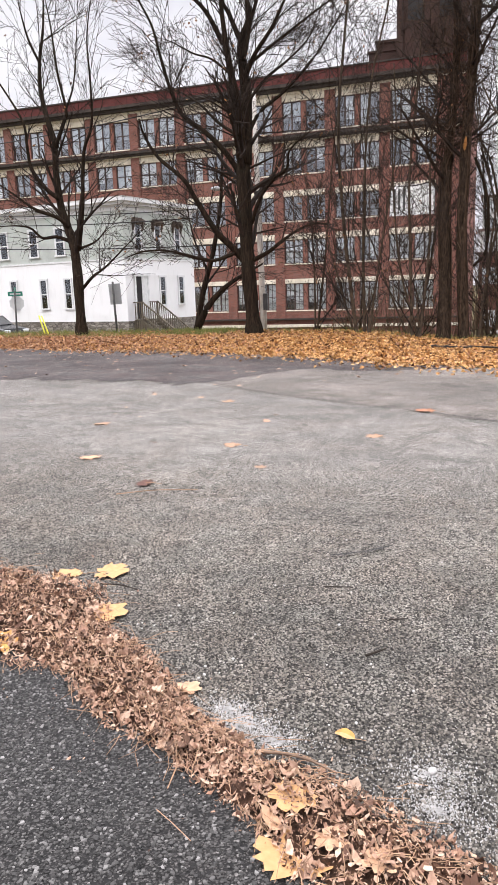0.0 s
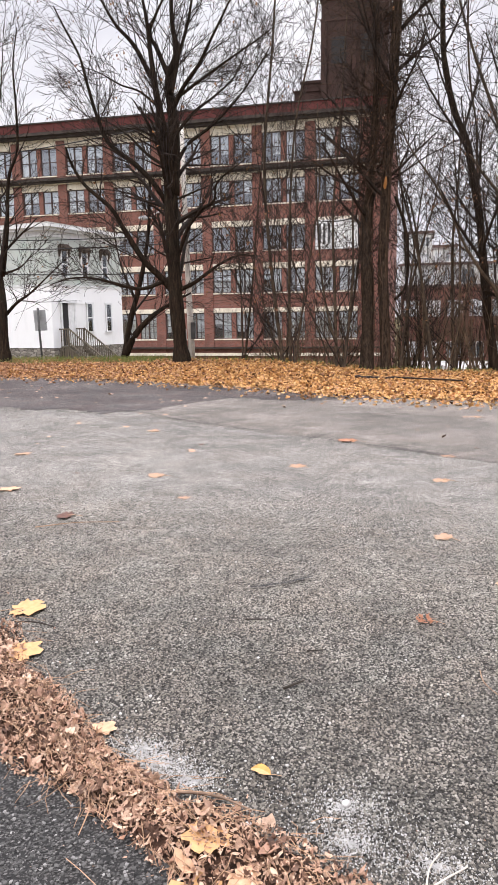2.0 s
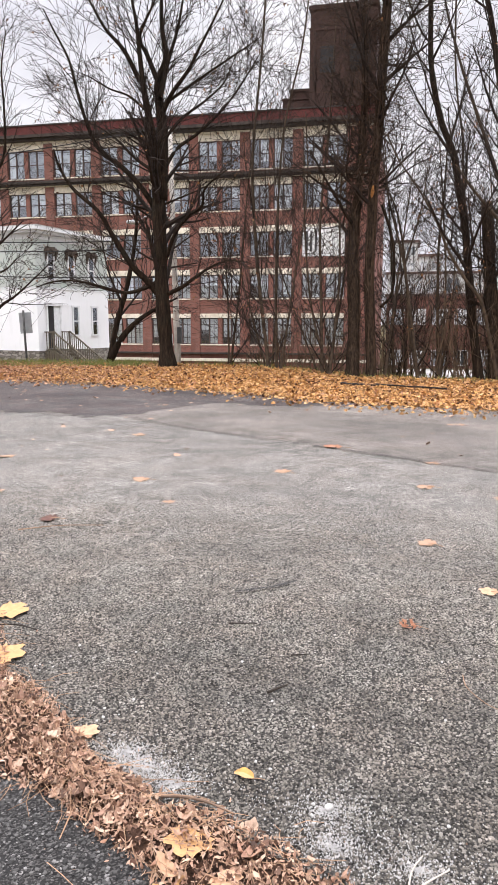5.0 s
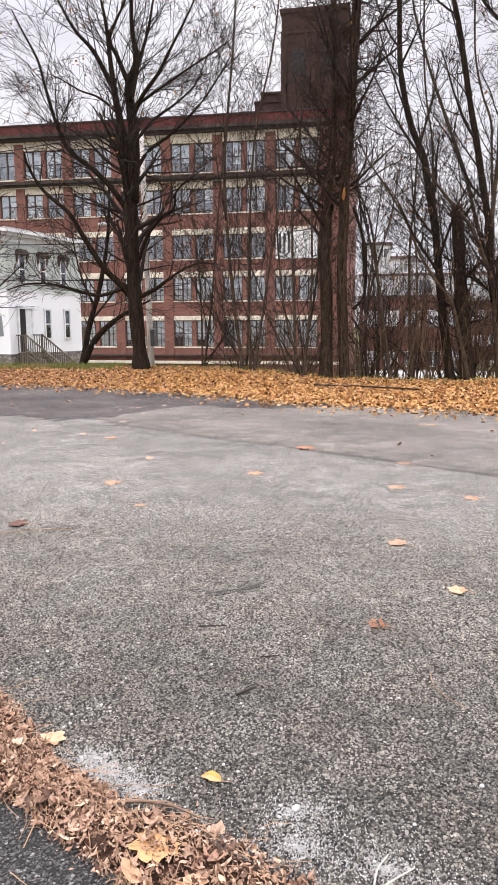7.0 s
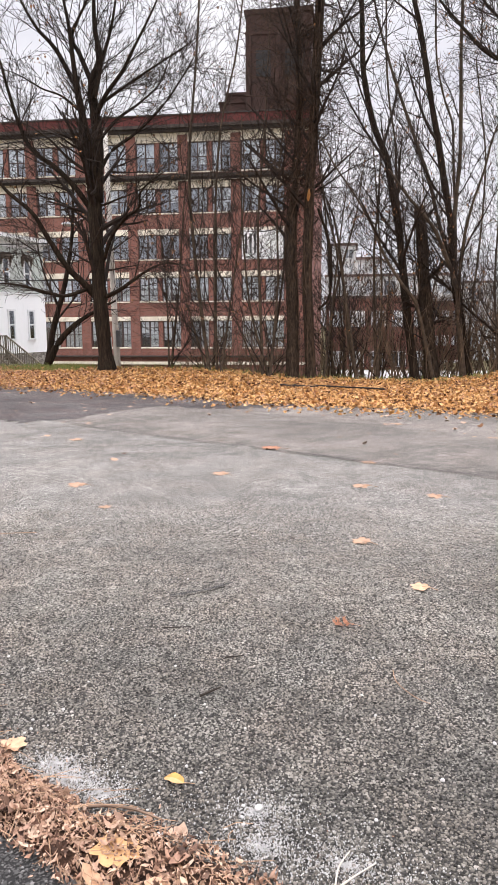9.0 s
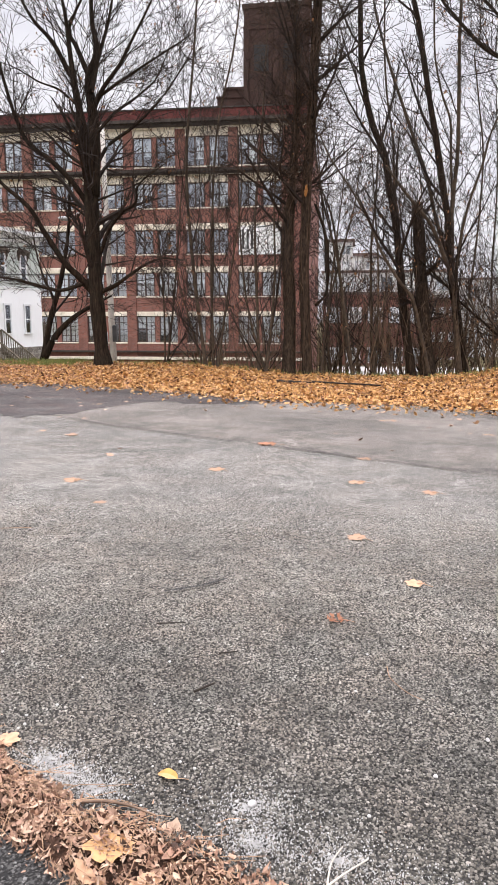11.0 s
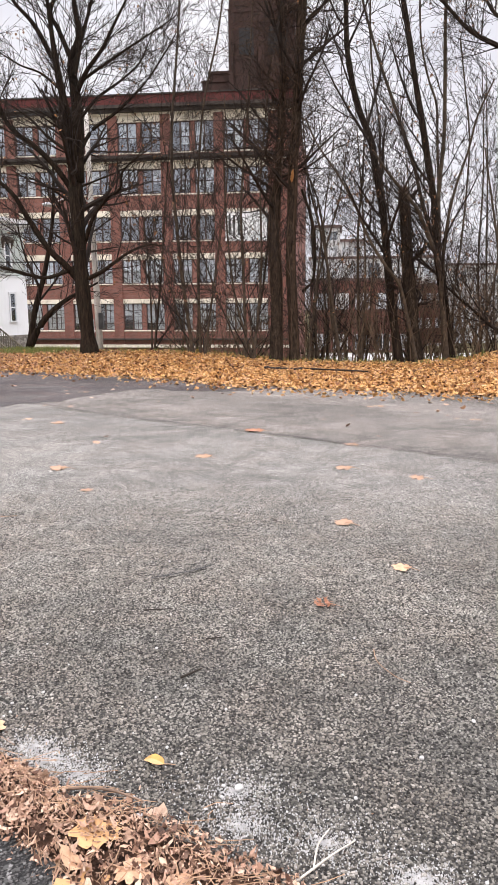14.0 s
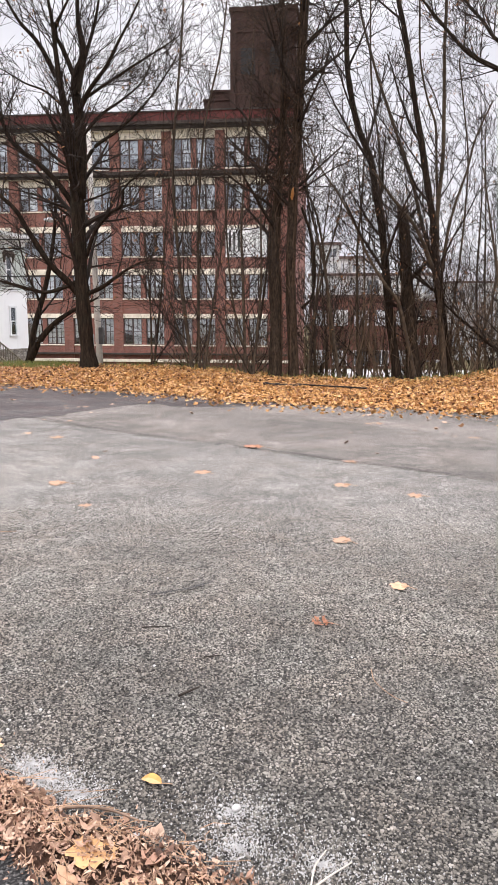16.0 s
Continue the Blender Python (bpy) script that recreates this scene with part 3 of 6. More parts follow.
DV, DF = [], []
dx = spread((-40.0, 2.0), (-6.0, 0.1), (2.0, 2.0), (36.0, 0))
for x in dx:
    y1 = (berm_lo(x) + berm_up(x)) / 2 - 0.03
    for s in range(9):
        y = -29.9 + (y1 + 29.9) * (s / 8) ** 0.4
        DV.append((x, y, lot_z(x, y) + 0.008))
for i in range(len(dx) - 1):
    for s in range(8):
        a = i * 9 + s
        DF.append((a, a + 9, a + 10, a + 1))
tagged(new("drive", raw_mesh("drive", DV, DF, "asphalt_dark", True)), "dark newer asphalt drive meeting the worn lot", "pavement", kind="structure")

# ---- the brick mill across the valley ----
MILL_Y, PIER_W, PERIOD = 68.0, 0.92, 4.93
PIERS = [-5.75 - PERIOD * k for k in range(11)]
FLOORS = ((-0.50, 2.00, 2.42), (3.85, 6.05, 6.57), (7.75, 9.95, 10.48), (11.92, 14.12, 14.66), (15.56, 18.17, 18.76))
END_X = -3.9
mill = tagged(new("mill_building"), "long five-storey red brick mill with cream stone lintels and a tower", "building")
west = PIERS[-1] - PIER_W / 2
# near-black slab in place of the unlit rooms behind the windows
part("wall", boxes((west, MILL_Y + 0.75, -7, END_X, MILL_Y + 1.0, 19.5)), "dark_inside", mill, "near-black sheet standing in for unlit rooms")
part("wall", boxes((END_X - 0.3, MILL_Y + 1.0, -7, END_X, MILL_Y + 26, 19.5)), "mill_brick", mill)
part("wall", boxes((PIERS[0] + PIER_W / 2, MILL_Y + 0.1, -7, END_X, MILL_Y + 0.75, 19.5)), "mill_brick", mill)
part("roof", boxes((west, MILL_Y + 0.5, 19.3, END_X, MILL_Y + 26, 19.6)), "far_roof", mill)
pier_me = mesh_of("pier", boxes((-PIER_W / 2, 0, -7, PIER_W / 2, 0.75, 18.85)), "mill_brick")
for x in PIERS:
    hang("pier", pier_me, mill, m=pose(x, MILL_Y, 0))
half = (PERIOD - PIER_W) / 2
MULL = 0.42
win_w = half - MULL / 2
sill_me = mesh_of("sill", boxes((-half, -0.06, -0.12, half, 0.35, 0.0), bevel=0.02), "lintel_stone")


def window_meshes(h, kind):
    """Frame, panes and tinted backing panels of one half-bay window, its lower left corner at the origin."""
    w = win_w
    t = 0.075
    fr = mesh_of("window", ring(w, h, t, 0.14), "window_wood")
    bars = [mesh_of("mullion", boxes((w / 2 - 0.06, -0.01, t, w / 2 + 0.06, 0.13, h - t)), "window_wood")]
    if kind == "grid":
        for k in (1, 3):
            bars.append(mesh_of("muntin", boxes((w * k / 4 - 0.02, 0.04, t, w * k / 4 + 0.02, 0.09, h - t)), "window_wood"))
        for k in (1, 2, 3):
            bars.append(mesh_of("muntin", boxes((t, 0.045, h * k / 4 - 0.022, w - t, 0.085, h * k / 4 + 0.022)), "window_wood"))
    else:
        for x0, x1 in ((t, w / 2 - 0.06), (w / 2 + 0.06, w - t)):
            bars.append(mesh_of("meeting_rail", boxes((x0, 0.02, h * 0.5 - 0.035, x1, 0.12, h * 0.5 + 0.035)), "window_wood"))
    pl = mesh_of("pane", boxes((t, 0.06, t, w / 2 - 0.03, 0.066, h - t)), "old_glass")
    pr = mesh_of("pane", boxes((w / 2 + 0.03, 0.06, t, w - t, 0.066, h - t)), "old_glass")
    bl = mesh_of("blind", boxes((t, 0.115, t, w / 2, 0.135, h - t)), {"dark": "blind_dark", "grid": "curtain"}.get(kind, "blind"))
    br = mesh_of("blind", boxes((w / 2 + 0.01, 0.115, t, w - t, 0.135, h - t)), {"dark": "blind_dark", "grid": "curtain"}.get(kind, "blind"))
    return fr, bars, (pl, pr), (bl, br)


rng = random.Random(5)
for f, (z0, z1, z2) in enumerate(FLOORS):
    fr_me, bar_mes, pane_mes, blind_mes = window_meshes(z1 - z0, ("grid", "grid", "dark", "sash", "sash")[f])
    top = FLOORS[f + 1][0] if f < 4 else 18.9
    span_me = mesh_of("spandrel", boxes((-half, 0, z2 - z1, half, 0.45, top - z1 - (0.12 if f < 4 else 0))), "mill_brick")
    mull_me = mesh_of("mullion", boxes((-MULL / 2, 0, 0, MULL / 2, 0.4, z1 - z0)), "mill_brick")
    lint = mesh_of("lintel", boxes((-half, 0, 0, half, 0.35, z2 - z1), bevel=0.02), "lintel_stone")
    for x in PIERS[1:]:
        cx = x + PERIOD / 2
        hang("spandrel", span_me, mill, m=pose(cx, MILL_Y + 0.14, z1))
        hang("lintel", lint, mill, m=pose(cx, MILL_Y + 0.08, z1))
        hang("sill", sill_me, mill, m=pose(cx, MILL_Y + 0.12, z0))
        hang("mullion", mull_me, mill, m=pose(cx, MILL_Y + 0.16, z0))
        for side in (0, 1):
            if f == 2 and x == PIERS[1]:
                continue
            wx = cx - half if side == 0 else cx + MULL / 2
            win = hang("window", fr_me, mill, m=pose(wx, MILL_Y + 0.26, z0))
            for bar in bar_mes:
                hang(bar.name.split(".")[0], bar, win)
            for k in (0, 1):
                hang("pane", pane_mes[k], win).visible_shadow = False
                if rng.random() < 0.93:
                    b = hang("blind", blind_mes[k], win)
                    if rng.random() < (0.2 if f < 2 else 0.45):
                        drop = rng.uniform(0.35, 0.85)
                        h = z1 - z0
                        b.matrix_basis = Matrix.Translation((0, 0, h * (1 - drop))) @ Matrix.Diagonal((1, 1, drop, 1))
# base courses and cornices
part("plinth", boxes((west, MILL_Y + 0.10, -1.27, END_X, MILL_Y + 0.7, -0.62)), "mill_brick", mill)
part("plinth", boxes((west, MILL_Y + 0.14, -1.86, END_X, MILL_Y + 0.7, -1.44)), "mill_brick", mill)
part("ledge", boxes((west, MILL_Y - 0.25, -1.44, END_X, MILL_Y + 0.3, -1.27)), "cornice_metal", mill)
part("ledge", boxes((west, MILL_Y - 0.10, -2.14, END_X, MILL_Y + 0.5, -1.86), bevel=0.02), "lintel_stone", mill)
part("plinth", boxes((west, MILL_Y + 0.16, -7, END_X, MILL_Y + 0.7, -2.14)), "mill_brick", mill)
bm = boxes((west, MILL_Y - 0.55, 14.98, END_X, MILL_Y + 0.3, 15.22), (west, MILL_Y - 0.35, 14.80, END_X, MILL_Y + 0.3, 14.98))
part("cornice", bm, "cornice_metal", mill, "dark metal string cornice")
part("ledge", boxes((west, MILL_Y - 0.06, 14.68, END_X, MILL_Y + 0.25, 14.80)), "lintel_stone", mill)
part("ledge", boxes((west, MILL_Y - 0.05, 18.76, END_X, MILL_Y + 0.4, 18.95)), "lintel_stone", mill)
bm = boxes((west, MILL_Y - 0.75, 19.22, END_X, MILL_Y + 0.4, 19.5), (west, MILL_Y - 0.45, 18.95, END_X, MILL_Y + 0.4, 19.22))
part("cornice", bm, "cornice_metal", mill, "dark overhanging roof cornice")
part("parapet", boxes((west, MILL_Y - 0.1, 19.5, END_X, MILL_Y + 0.4, 20.42)), "parapet_brick", mill)
part("coping", boxes((west, MILL_Y - 0.18, 20.42, END_X, MILL_Y + 0.48, 20.54)), "cornice_metal", mill)
for pr in ((-12.2, MILL_Y + 0.6, 20.0, -9.75, MILL_Y + 7, 21.4), (-11.6, MILL_Y + 0.8, 21.56, -9.75, MILL_Y + 7, 22.15), (-12.3, MILL_Y + 0.5, 21.4, -9.75, MILL_Y + 7.1, 21.56), (-11.7, MILL_Y + 0.7, 22.15, -9.75, MILL_Y + 7.1, 22.36)):
    part("penthouse", boxes(pr), "tower_brick", mill)
part("tower", boxes((-9.7, MILL_Y + 0.2, 19.5, END_X, MILL_Y + 7, 28.6)), "tower_brick", mill, "dark brick stair tower above the roof")
part("tower_cap", boxes((-9.85, MILL_Y + 0.05, 28.6, END_X + 0.15, MILL_Y + 7.15, 28.95)), "tower_brick", mill)
part("tower_band", boxes((-9.78, MILL_Y + 0.12, 26.9, END_X + 0.08, MILL_Y + 7.08, 27.15)), "tower_brick", mill)
for x in (-9.72, -7.1, -4.45):
    part("tower_pilaster", boxes((x, MILL_Y + 0.02, 19.5, x + 0.5, MILL_Y + 0.3, 26.9)), "tower_brick", mill)
# flat tower windows, coloured near-black like unlit rooms
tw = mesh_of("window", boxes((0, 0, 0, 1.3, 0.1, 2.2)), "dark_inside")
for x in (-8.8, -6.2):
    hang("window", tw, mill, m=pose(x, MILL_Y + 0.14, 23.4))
# white boards and a faded banner over the third-floor windows next to the tower
bx = PIERS[1] + PERIOD / 2
part("banner", boxes((bx - half + 0.05, MILL_Y + 0.05, 7.6, bx + half - 0.1, MILL_Y + 0.13, 10.2)), "banner_white", mill, "weathered white banner with illegible lettering")
for k in range(3):
    part("lettering", boxes((bx - half + 0.35 + 0.42 * k, MILL_Y + 0.03, 8.1, bx - half + 0.55 + 0.42 * k, MILL_Y + 0.046, 9.9)), "meter_dark", mill)

# ---- lower buildings down the valley ----
def far_block(name, label, x0, y0, z0, x1, y1, z1, wall, storeys, bays, win_h, glassy="glass"):
    b = tagged(new(name), label, "building")
    part("wall", boxes((x0, y0, z0, x1, y1, z1)), wall, b)
    part("roof", boxes((x0 - 0.3, y0 - 0.3, z1, x1 + 0.3, y1, z1 + 0.35)), "far_roof", b)
    sh, bw = (z1 - z0) / storeys, (x1 - x0) / bays
    fm = mesh_of("window", boxes((0, 0, 0, bw * 0.7, 0.12, 0.12), (0, 0, win_h - 0.12, bw * 0.7, 0.12, win_h), (0, 0, 0.12, 0.12, 0.12, win_h - 0.12), (bw * 0.7 - 0.12, 0, 0.12, bw * 0.7, 0.12, win_h - 0.12), (bw * 0.35 - 0.06, 0, 0.12, bw * 0.35 + 0.06, 0.12, win_h - 0.12)), "window_white")
    gm = mesh_of("pane", boxes((0.1, 0.05, 0.1, bw * 0.7 - 0.1, 0.07, win_h - 0.1)), "blind")
    for s in range(storeys):
        for k in range(bays):
            w = hang("window", fm, b, m=pose(x0 + bw * (k + 0.15), y0 - 0.1, z0 + sh * (s + 0.5) - win_h / 2))
            hang("pane", gm, w)
    return b


far_block("brick_wing", "low brick mill wing with large pale windows", -3.6, 104.0, -6.0, 11.0, 120.0, 5.2, "mill_brick", 2, 5, 2.2)
far_block("upper_wing", "pale plastered upper storey with a row of windows", -3.6, 104.6, 5.2, 14.0, 118.0, 8.2, "far_plaster", 1, 7, 2.0)
far_block("stair_block", "grey plastered stair block on a roof", -3.4, 106.0, 8.2, 0.4, 114.0, 12.6, "far_plaster", 2, 2, 1.4)
far_block("stair_block", "grey plastered stair block on a roof", 0.4, 106.5, 8.2, 3.6, 114.0, 10.7, "far_plaster", 1, 2, 1.4)
far_block("white_building", "white clapboard building with a brown roof", 19.5, 131.0, -7.0, 46.0, 144.0, 8.6, "far_plaster", 4, 8, 1.9)
far_block("brick_store", "dark brick building low in the valley", 9.5, 122.0, -7.0, 17.5, 134.0, 5.0, "mill_brick", 3, 5, 1.6)

# ---- the white corner house ----
HC = Vector((-19.08, 34.86, 0))
house_m = Matrix.Translation(HC) @ Matrix.Rotation(-math.atan2(0.2, 0.98), 4, "Z")
# in its own frame the street face runs along -x from the corner, the door face along +y
house = tagged(new("house"), "two-storey white clapboard corner house with grey shingled upper floor", "house")
house.matrix_basis = house_m
HW, HD, EAVE = 16.0, 6.3, 6.08
part("wall", boxes((-HW, 0.05, 0.05, -0.05, HD - 0.05, EAVE)), "trim_white", house)
part("foundation", boxes((-HW, 0.0, -1.6, 0.0, HD, 0.05)), "foundation_stone", house, "rough grey fieldstone foundation")


def boards(z0, z1, step, material, label):
    """Lapped boards round the two street faces, each leaning out at its foot."""
    V, F = [], []
    z = z0
    while z < z1 - 0.01:
        t = min(step, z1 - z)
        for p, q, n in (((-HW, 0), (0.02, 0), (0, -1)), ((0, -0.02), (0, HD), (1, 0))):
            a = len(V)
            for (x, y) in (p, q):
                V.append((x + n[0] * 0.016, y + n[1] * 0.016, z))
                V.append((x + n[0] * 0.006, y + n[1] * 0.006, z + t))
                V.append((x, y, z))
            F.append((a, a + 3, a + 4, a + 1))
            F.append((a + 2, a + 5, a + 3, a))
        z += step
    ob = hang("siding", raw_mesh("siding", V, F, material), house, label)
    return tagged(ob, kind="stuff")


boards(0.05, 3.32, 0.115, "siding_white", "clean white lapped siding")
boards(3.32, EAVE, 0.26, "shingle_grey", "weathered grey-green shingles")
part("belt", boxes((-HW, -0.05, 3.28, 0.05, -0.0, 3.36), (0.0, -0.05, 3.28, 0.05, HD, 3.36)), "trim_white", house)
bm = boxes((-HW, -0.45, EAVE + 0.12, 0.45, HD + 0.3, EAVE + 0.34), (-HW, -0.3, EAVE - 0.02, 0.3, HD + 0.2, EAVE + 0.12), (-HW, -0.06, EAVE - 0.3, 0.06, HD, EAVE - 0.02))
part("eave", bm, "trim_white", house)
V = [(-HW, -0.47, EAVE + 0.34), (0.47, -0.47, EAVE + 0.34), (0.47, HD + 0.3, EAVE + 0.34), (-HW, HD + 0.3, EAVE + 0.34), (-HW, HD / 2, EAVE + 0.75), (-3.0, HD / 2, EAVE + 0.75)]
hang("roof", raw_mesh("roof", V, [(0, 1, 5, 4), (1, 2, 5), (2, 3, 4, 5), (0, 3, 2, 1), (0, 4, 3)], "roof_tin"), house, "low-pitched pale tin roof")


def house_window(x, z0, z1, w, face, hood):
    bm = boxes((0, -0.05, 0, 0.09, 0.03, z1 - z0), (w - 0.09, -0.05, 0, w, 0.03, z1 - z0), (-0.05, -0.08, -0.08, w + 0.05, 0.03, 0), (-0.03, -0.06, z1 - z0, w + 0.03, 0.03, z1 - z0 + 0.1), (0.09, -0.03, (z1 - z0) / 2 - 0.03, w - 0.09, 0.03, (z1 - z0) / 2 + 0.03))
    m = pose(x, 0.0, z0) @ Matrix.Translation((0, -0.03, 0)) if face == "street" else pose(0, x, z0, 0, 0, 90) @ Matrix.Translation((0, -0.03, 0))
    win = part("window", bm, "trim_white", house, m=m)
    h = z1 - z0
    for a, b, mat in ((0.0, h / 2 - 0.03, "glass"), (h / 2 + 0.03, h, "glass")):
        part("pane", boxes((0.09, -0.012, a, w - 0.09, -0.008, b)), mat, win).visible_shadow = False
    part("blind", boxes((0.09, 0.0, h * 0.5, w - 0.09, 0.004, h)), "blind", win)
    # lower panel: near-black colour for the unlit room, no blind here
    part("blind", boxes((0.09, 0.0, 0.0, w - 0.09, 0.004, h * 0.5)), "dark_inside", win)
    if hood:
        cap = part("hood", boxes((-0.16, -0.24, h + 0.16, w + 0.16, 0.02, h + 0.23), (-0.10, -0.17, h + 0.23, w + 0.10, 0.02, h + 0.30), (-0.04, -0.12, h + 0.30, w + 0.04, 0.02, h + 0.36), bevel=0.012), "hood_dark", win, "carved dark window hood")
        bm = bmesh.new()
        bmesh.ops.create_cone(bm, cap_ends=True, segments=14, radius1=w * 0.42, radius2=w * 0.34, depth=0.16, matrix=Matrix.Translation((w / 2, -0.09, h + 0.12)) @ Matrix.Rotation(math.pi / 2, 4, "X"))
        bmesh.ops.scale(bm, vec=(1, 1, 0.55), space=Matrix.Translation((0, 0, -h - 0.12)), verts=bm.verts)
        part("arch", bm, "hood_dark", cap)
        for q in (-0.14, w + 0.01):
            part("bracket", boxes((q, -0.20, h + 0.02, q + 0.13, 0.02, h + 0.16), (q + 0.02, -0.13, h - 0.16, q + 0.11, 0.02, h + 0.02), (q + 0.03, -0.08, h - 0.30, q + 0.10, 0.02, h - 0.16), bevel=0.012), "hood_dark", cap)


for x in (3.85, 5.75, 8.2):
    house_window(-x - 0.62, 0.82, 2.38, 0.62, "street", False)
for x in (4.15, 6.2, 8.65):
    house_window(-x - 0.75, 3.72, 5.12, 0.75, "street", False)
for x in (2.82, 4.58):
    house_window(x, 0.86, 2.36, 0.6, "door", False)
for x in (0.85, 2.55, 4.38):
    house_window(x, 3.78, 5.1, 0.6, "door", True)
bm = boxes((0, -0.06, 0, 0.12, 0.04, 2.25), (1.1, -0.06, 0, 1.22, 0.04, 2.25), (-0.1, -0.10, 2.25, 1.32, 0.04, 2.42))
door = part("door", bm, "trim_white", house, m=pose(0.0, 0.62, 0.15, 0, 0, 90) @ Matrix.Translation((0, -0.03, 0)))
part("leaf_panel", boxes((0.62, -0.03, 0.0, 1.1, -0.01, 2.25)), "trim_white", door)
# dark panel on the wall, painted as the shaded doorway
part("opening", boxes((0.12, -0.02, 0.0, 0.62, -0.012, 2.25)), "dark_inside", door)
# wooden steps straight out from the door
stair = tagged(new("porch_stair"), "weathered grey wooden stair with picket railings at the house door", "stairs")
stair.matrix_basis = house_m
S0, S1, RISE, RUN, STEPS = 0.50, 1.75, 0.19, 0.27, 8
part("landing", boxes((0.05, S0, 0.03, 0.62, S1, 0.12)), "weathered_wood", stair)
tread_me = mesh_of("step", boxes((0, 0, 0, RUN + 0.04, S1 - S0, 0.045)), "weathered_wood")
for k in range(STEPS):
    hang("step", tread_me, stair, m=pose(0.60 + RUN * k, S0, 0.12 - RISE * (k + 1) - 0.045))
slope = math.degrees(math.atan2(RISE, RUN))
run_len = math.hypot(RISE, RUN) * STEPS
string_me = mesh_of("stringer", boxes((0, 0, -0.26, run_len, 0.05, 0)), "weathered_wood")
post_me = mesh_of("post", boxes((0, 0, 0, 0.09, 0.09, 1.0)), "weathered_wood")
pick_me = mesh_of("picket", boxes((0, 0, 0, 0.035, 0.035, 0.86)), "weathered_wood")
rail_me = mesh_of("rail", boxes((0, 0, 0, run_len, 0.075, 0.06)), "weathered_wood")
for side in (S0 - 0.07, S1):
    hang("stringer", string_me, stair, m=pose(0.60, side + 0.01, 0.12, 0, slope, 0))
    hang("post", post_me, stair, m=pose(0.55, side, 0.06))
    hang("post", post_me, stair, m=pose(0.58 + RUN * STEPS, side, -0.02 - RISE * STEPS))
    hang("rail", rail_me, stair, m=pose(0.60, side, 1.04, 0, slope, 0))
    hang("rail", rail_me, stair, m=pose(0.60, side, 0.30, 0, slope, 0))
    part("rail", boxes((0.03, side, 1.0, 0.56, side + 0.075, 1.06)), "weathered_wood", stair)
    for k in range(15):
        u = 0.14 + 0.14 * k
        hang("picket", pick_me, stair, m=pose(0.60 + u, side + 0.02, 0.17 - u * RISE / RUN))
    for k in range(3):
        hang("picket", pick_me, stair, m=pose(0.12 + 0.15 * k, side + 0.02, 0.14))
skirt_me = mesh_of("skirting_board", boxes((0, 0, -1.5, 0.11, 0.025, 0)), "weathered_wood")
for k in range(17):
    u = 0.06 + 0.155 * k
    hang("skirting_board", skirt_me, stair, m=pose(u, S0 - 0.1, 0.03 if u < 0.6 else 0.0 - (u - 0.6) * RISE / RUN))

# ---- street things by the house ----
def straight(name, pts, r, material, parent, sides=8, label=""):
    V, F = [], []
    tube(V, F, [Vector(p) for p in pts], [r] * len(pts), sides)
    return hang(name, raw_mesh(name, V, F, material, True), parent, label)


street = sheet(spread((-60, 3), (-9, 0)), spread((27.8, 0.8), (33.8, 0)), lambda x, y: ground_z(x, y) + 0.02, "road", "asphalt_patch")
tagged(new("road", street), "narrow asphalt street past the house", "road", kind="structure")

sign = tagged(new("road_sign"), "grey back of a rectangular road sign on a dark steel post", "sign")
straight("post", ((-15.24, 26.85, -0.6), (-15.36, 26.95, 0.9), (-15.44, 27.05, 2.0)), 0.045, "post_steel", sign)
part("plate", boxes((-0.24, 0, -0.42, 0.24, 0.012, 0.42), bevel=0.004), "sign_back", sign, m=pose(-15.40, 27.13, 1.5, 0, -3, 24))
stop = tagged(new("street_name_sign"), "green street name blade above the pale back of a stop sign", "sign")
straight("post", ((-21.2, 28.1, -0.8), (-21.24, 28.3, 1.9)), 0.04, "post_steel", stop)
bm = bmesh.new()
bmesh.ops.create_cone(bm, cap_ends=True, segments=8, radius1=0.34, radius2=0.34, depth=0.012, matrix=pose(0, 0, 0, 90, 0, 0) @ pose(0, 0, 0, 0, 0, 22.5))
part("plate", bm, "lamp_grey", stop, "pale octagonal sign back", m=pose(-21.23, 28.36, 1.22, 0, 0, 30))
part("blade", boxes((-0.33, 0, 0, 0.33, 0.012, 0.2)), "sign_green", stop, "green street name blade", m=pose(-21.23, 28.3, 1.55, 0, 0, 24))
part("blade", boxes((-0.3, 0, 0, 0.3, 0.012, 0.18)), "sign_green", stop, "green street name blade", m=pose(-21.23, 28.3, 1.76, 0, 0, -60))
part("lettering", boxes((-0.24, -0.006, 0.07, 0.24, -0.002, 0.12)), "lamp_grey", stop, m=pose(-21.23, 28.3, 1.55, 0, 0, 24))
for dxx, lean in ((0.0, 16), (0.16, 19)):
    g = tagged(new("guy_wire_guard"), "yellow plastic guy wire guard", "guard", group="guy wire guards")
    V, F = [], []
    tube(V, F, [Vector((0, 0, -0.4)), Vector((0, 0, 0.75))], [0.03, 0.03], 6)
    hang("sleeve", raw_mesh("sleeve", V, F, "guard_yellow", True), g)
    g.matrix_basis = pose(-16.95 + dxx, 24.2, 0.05, 0, -lean, 0)

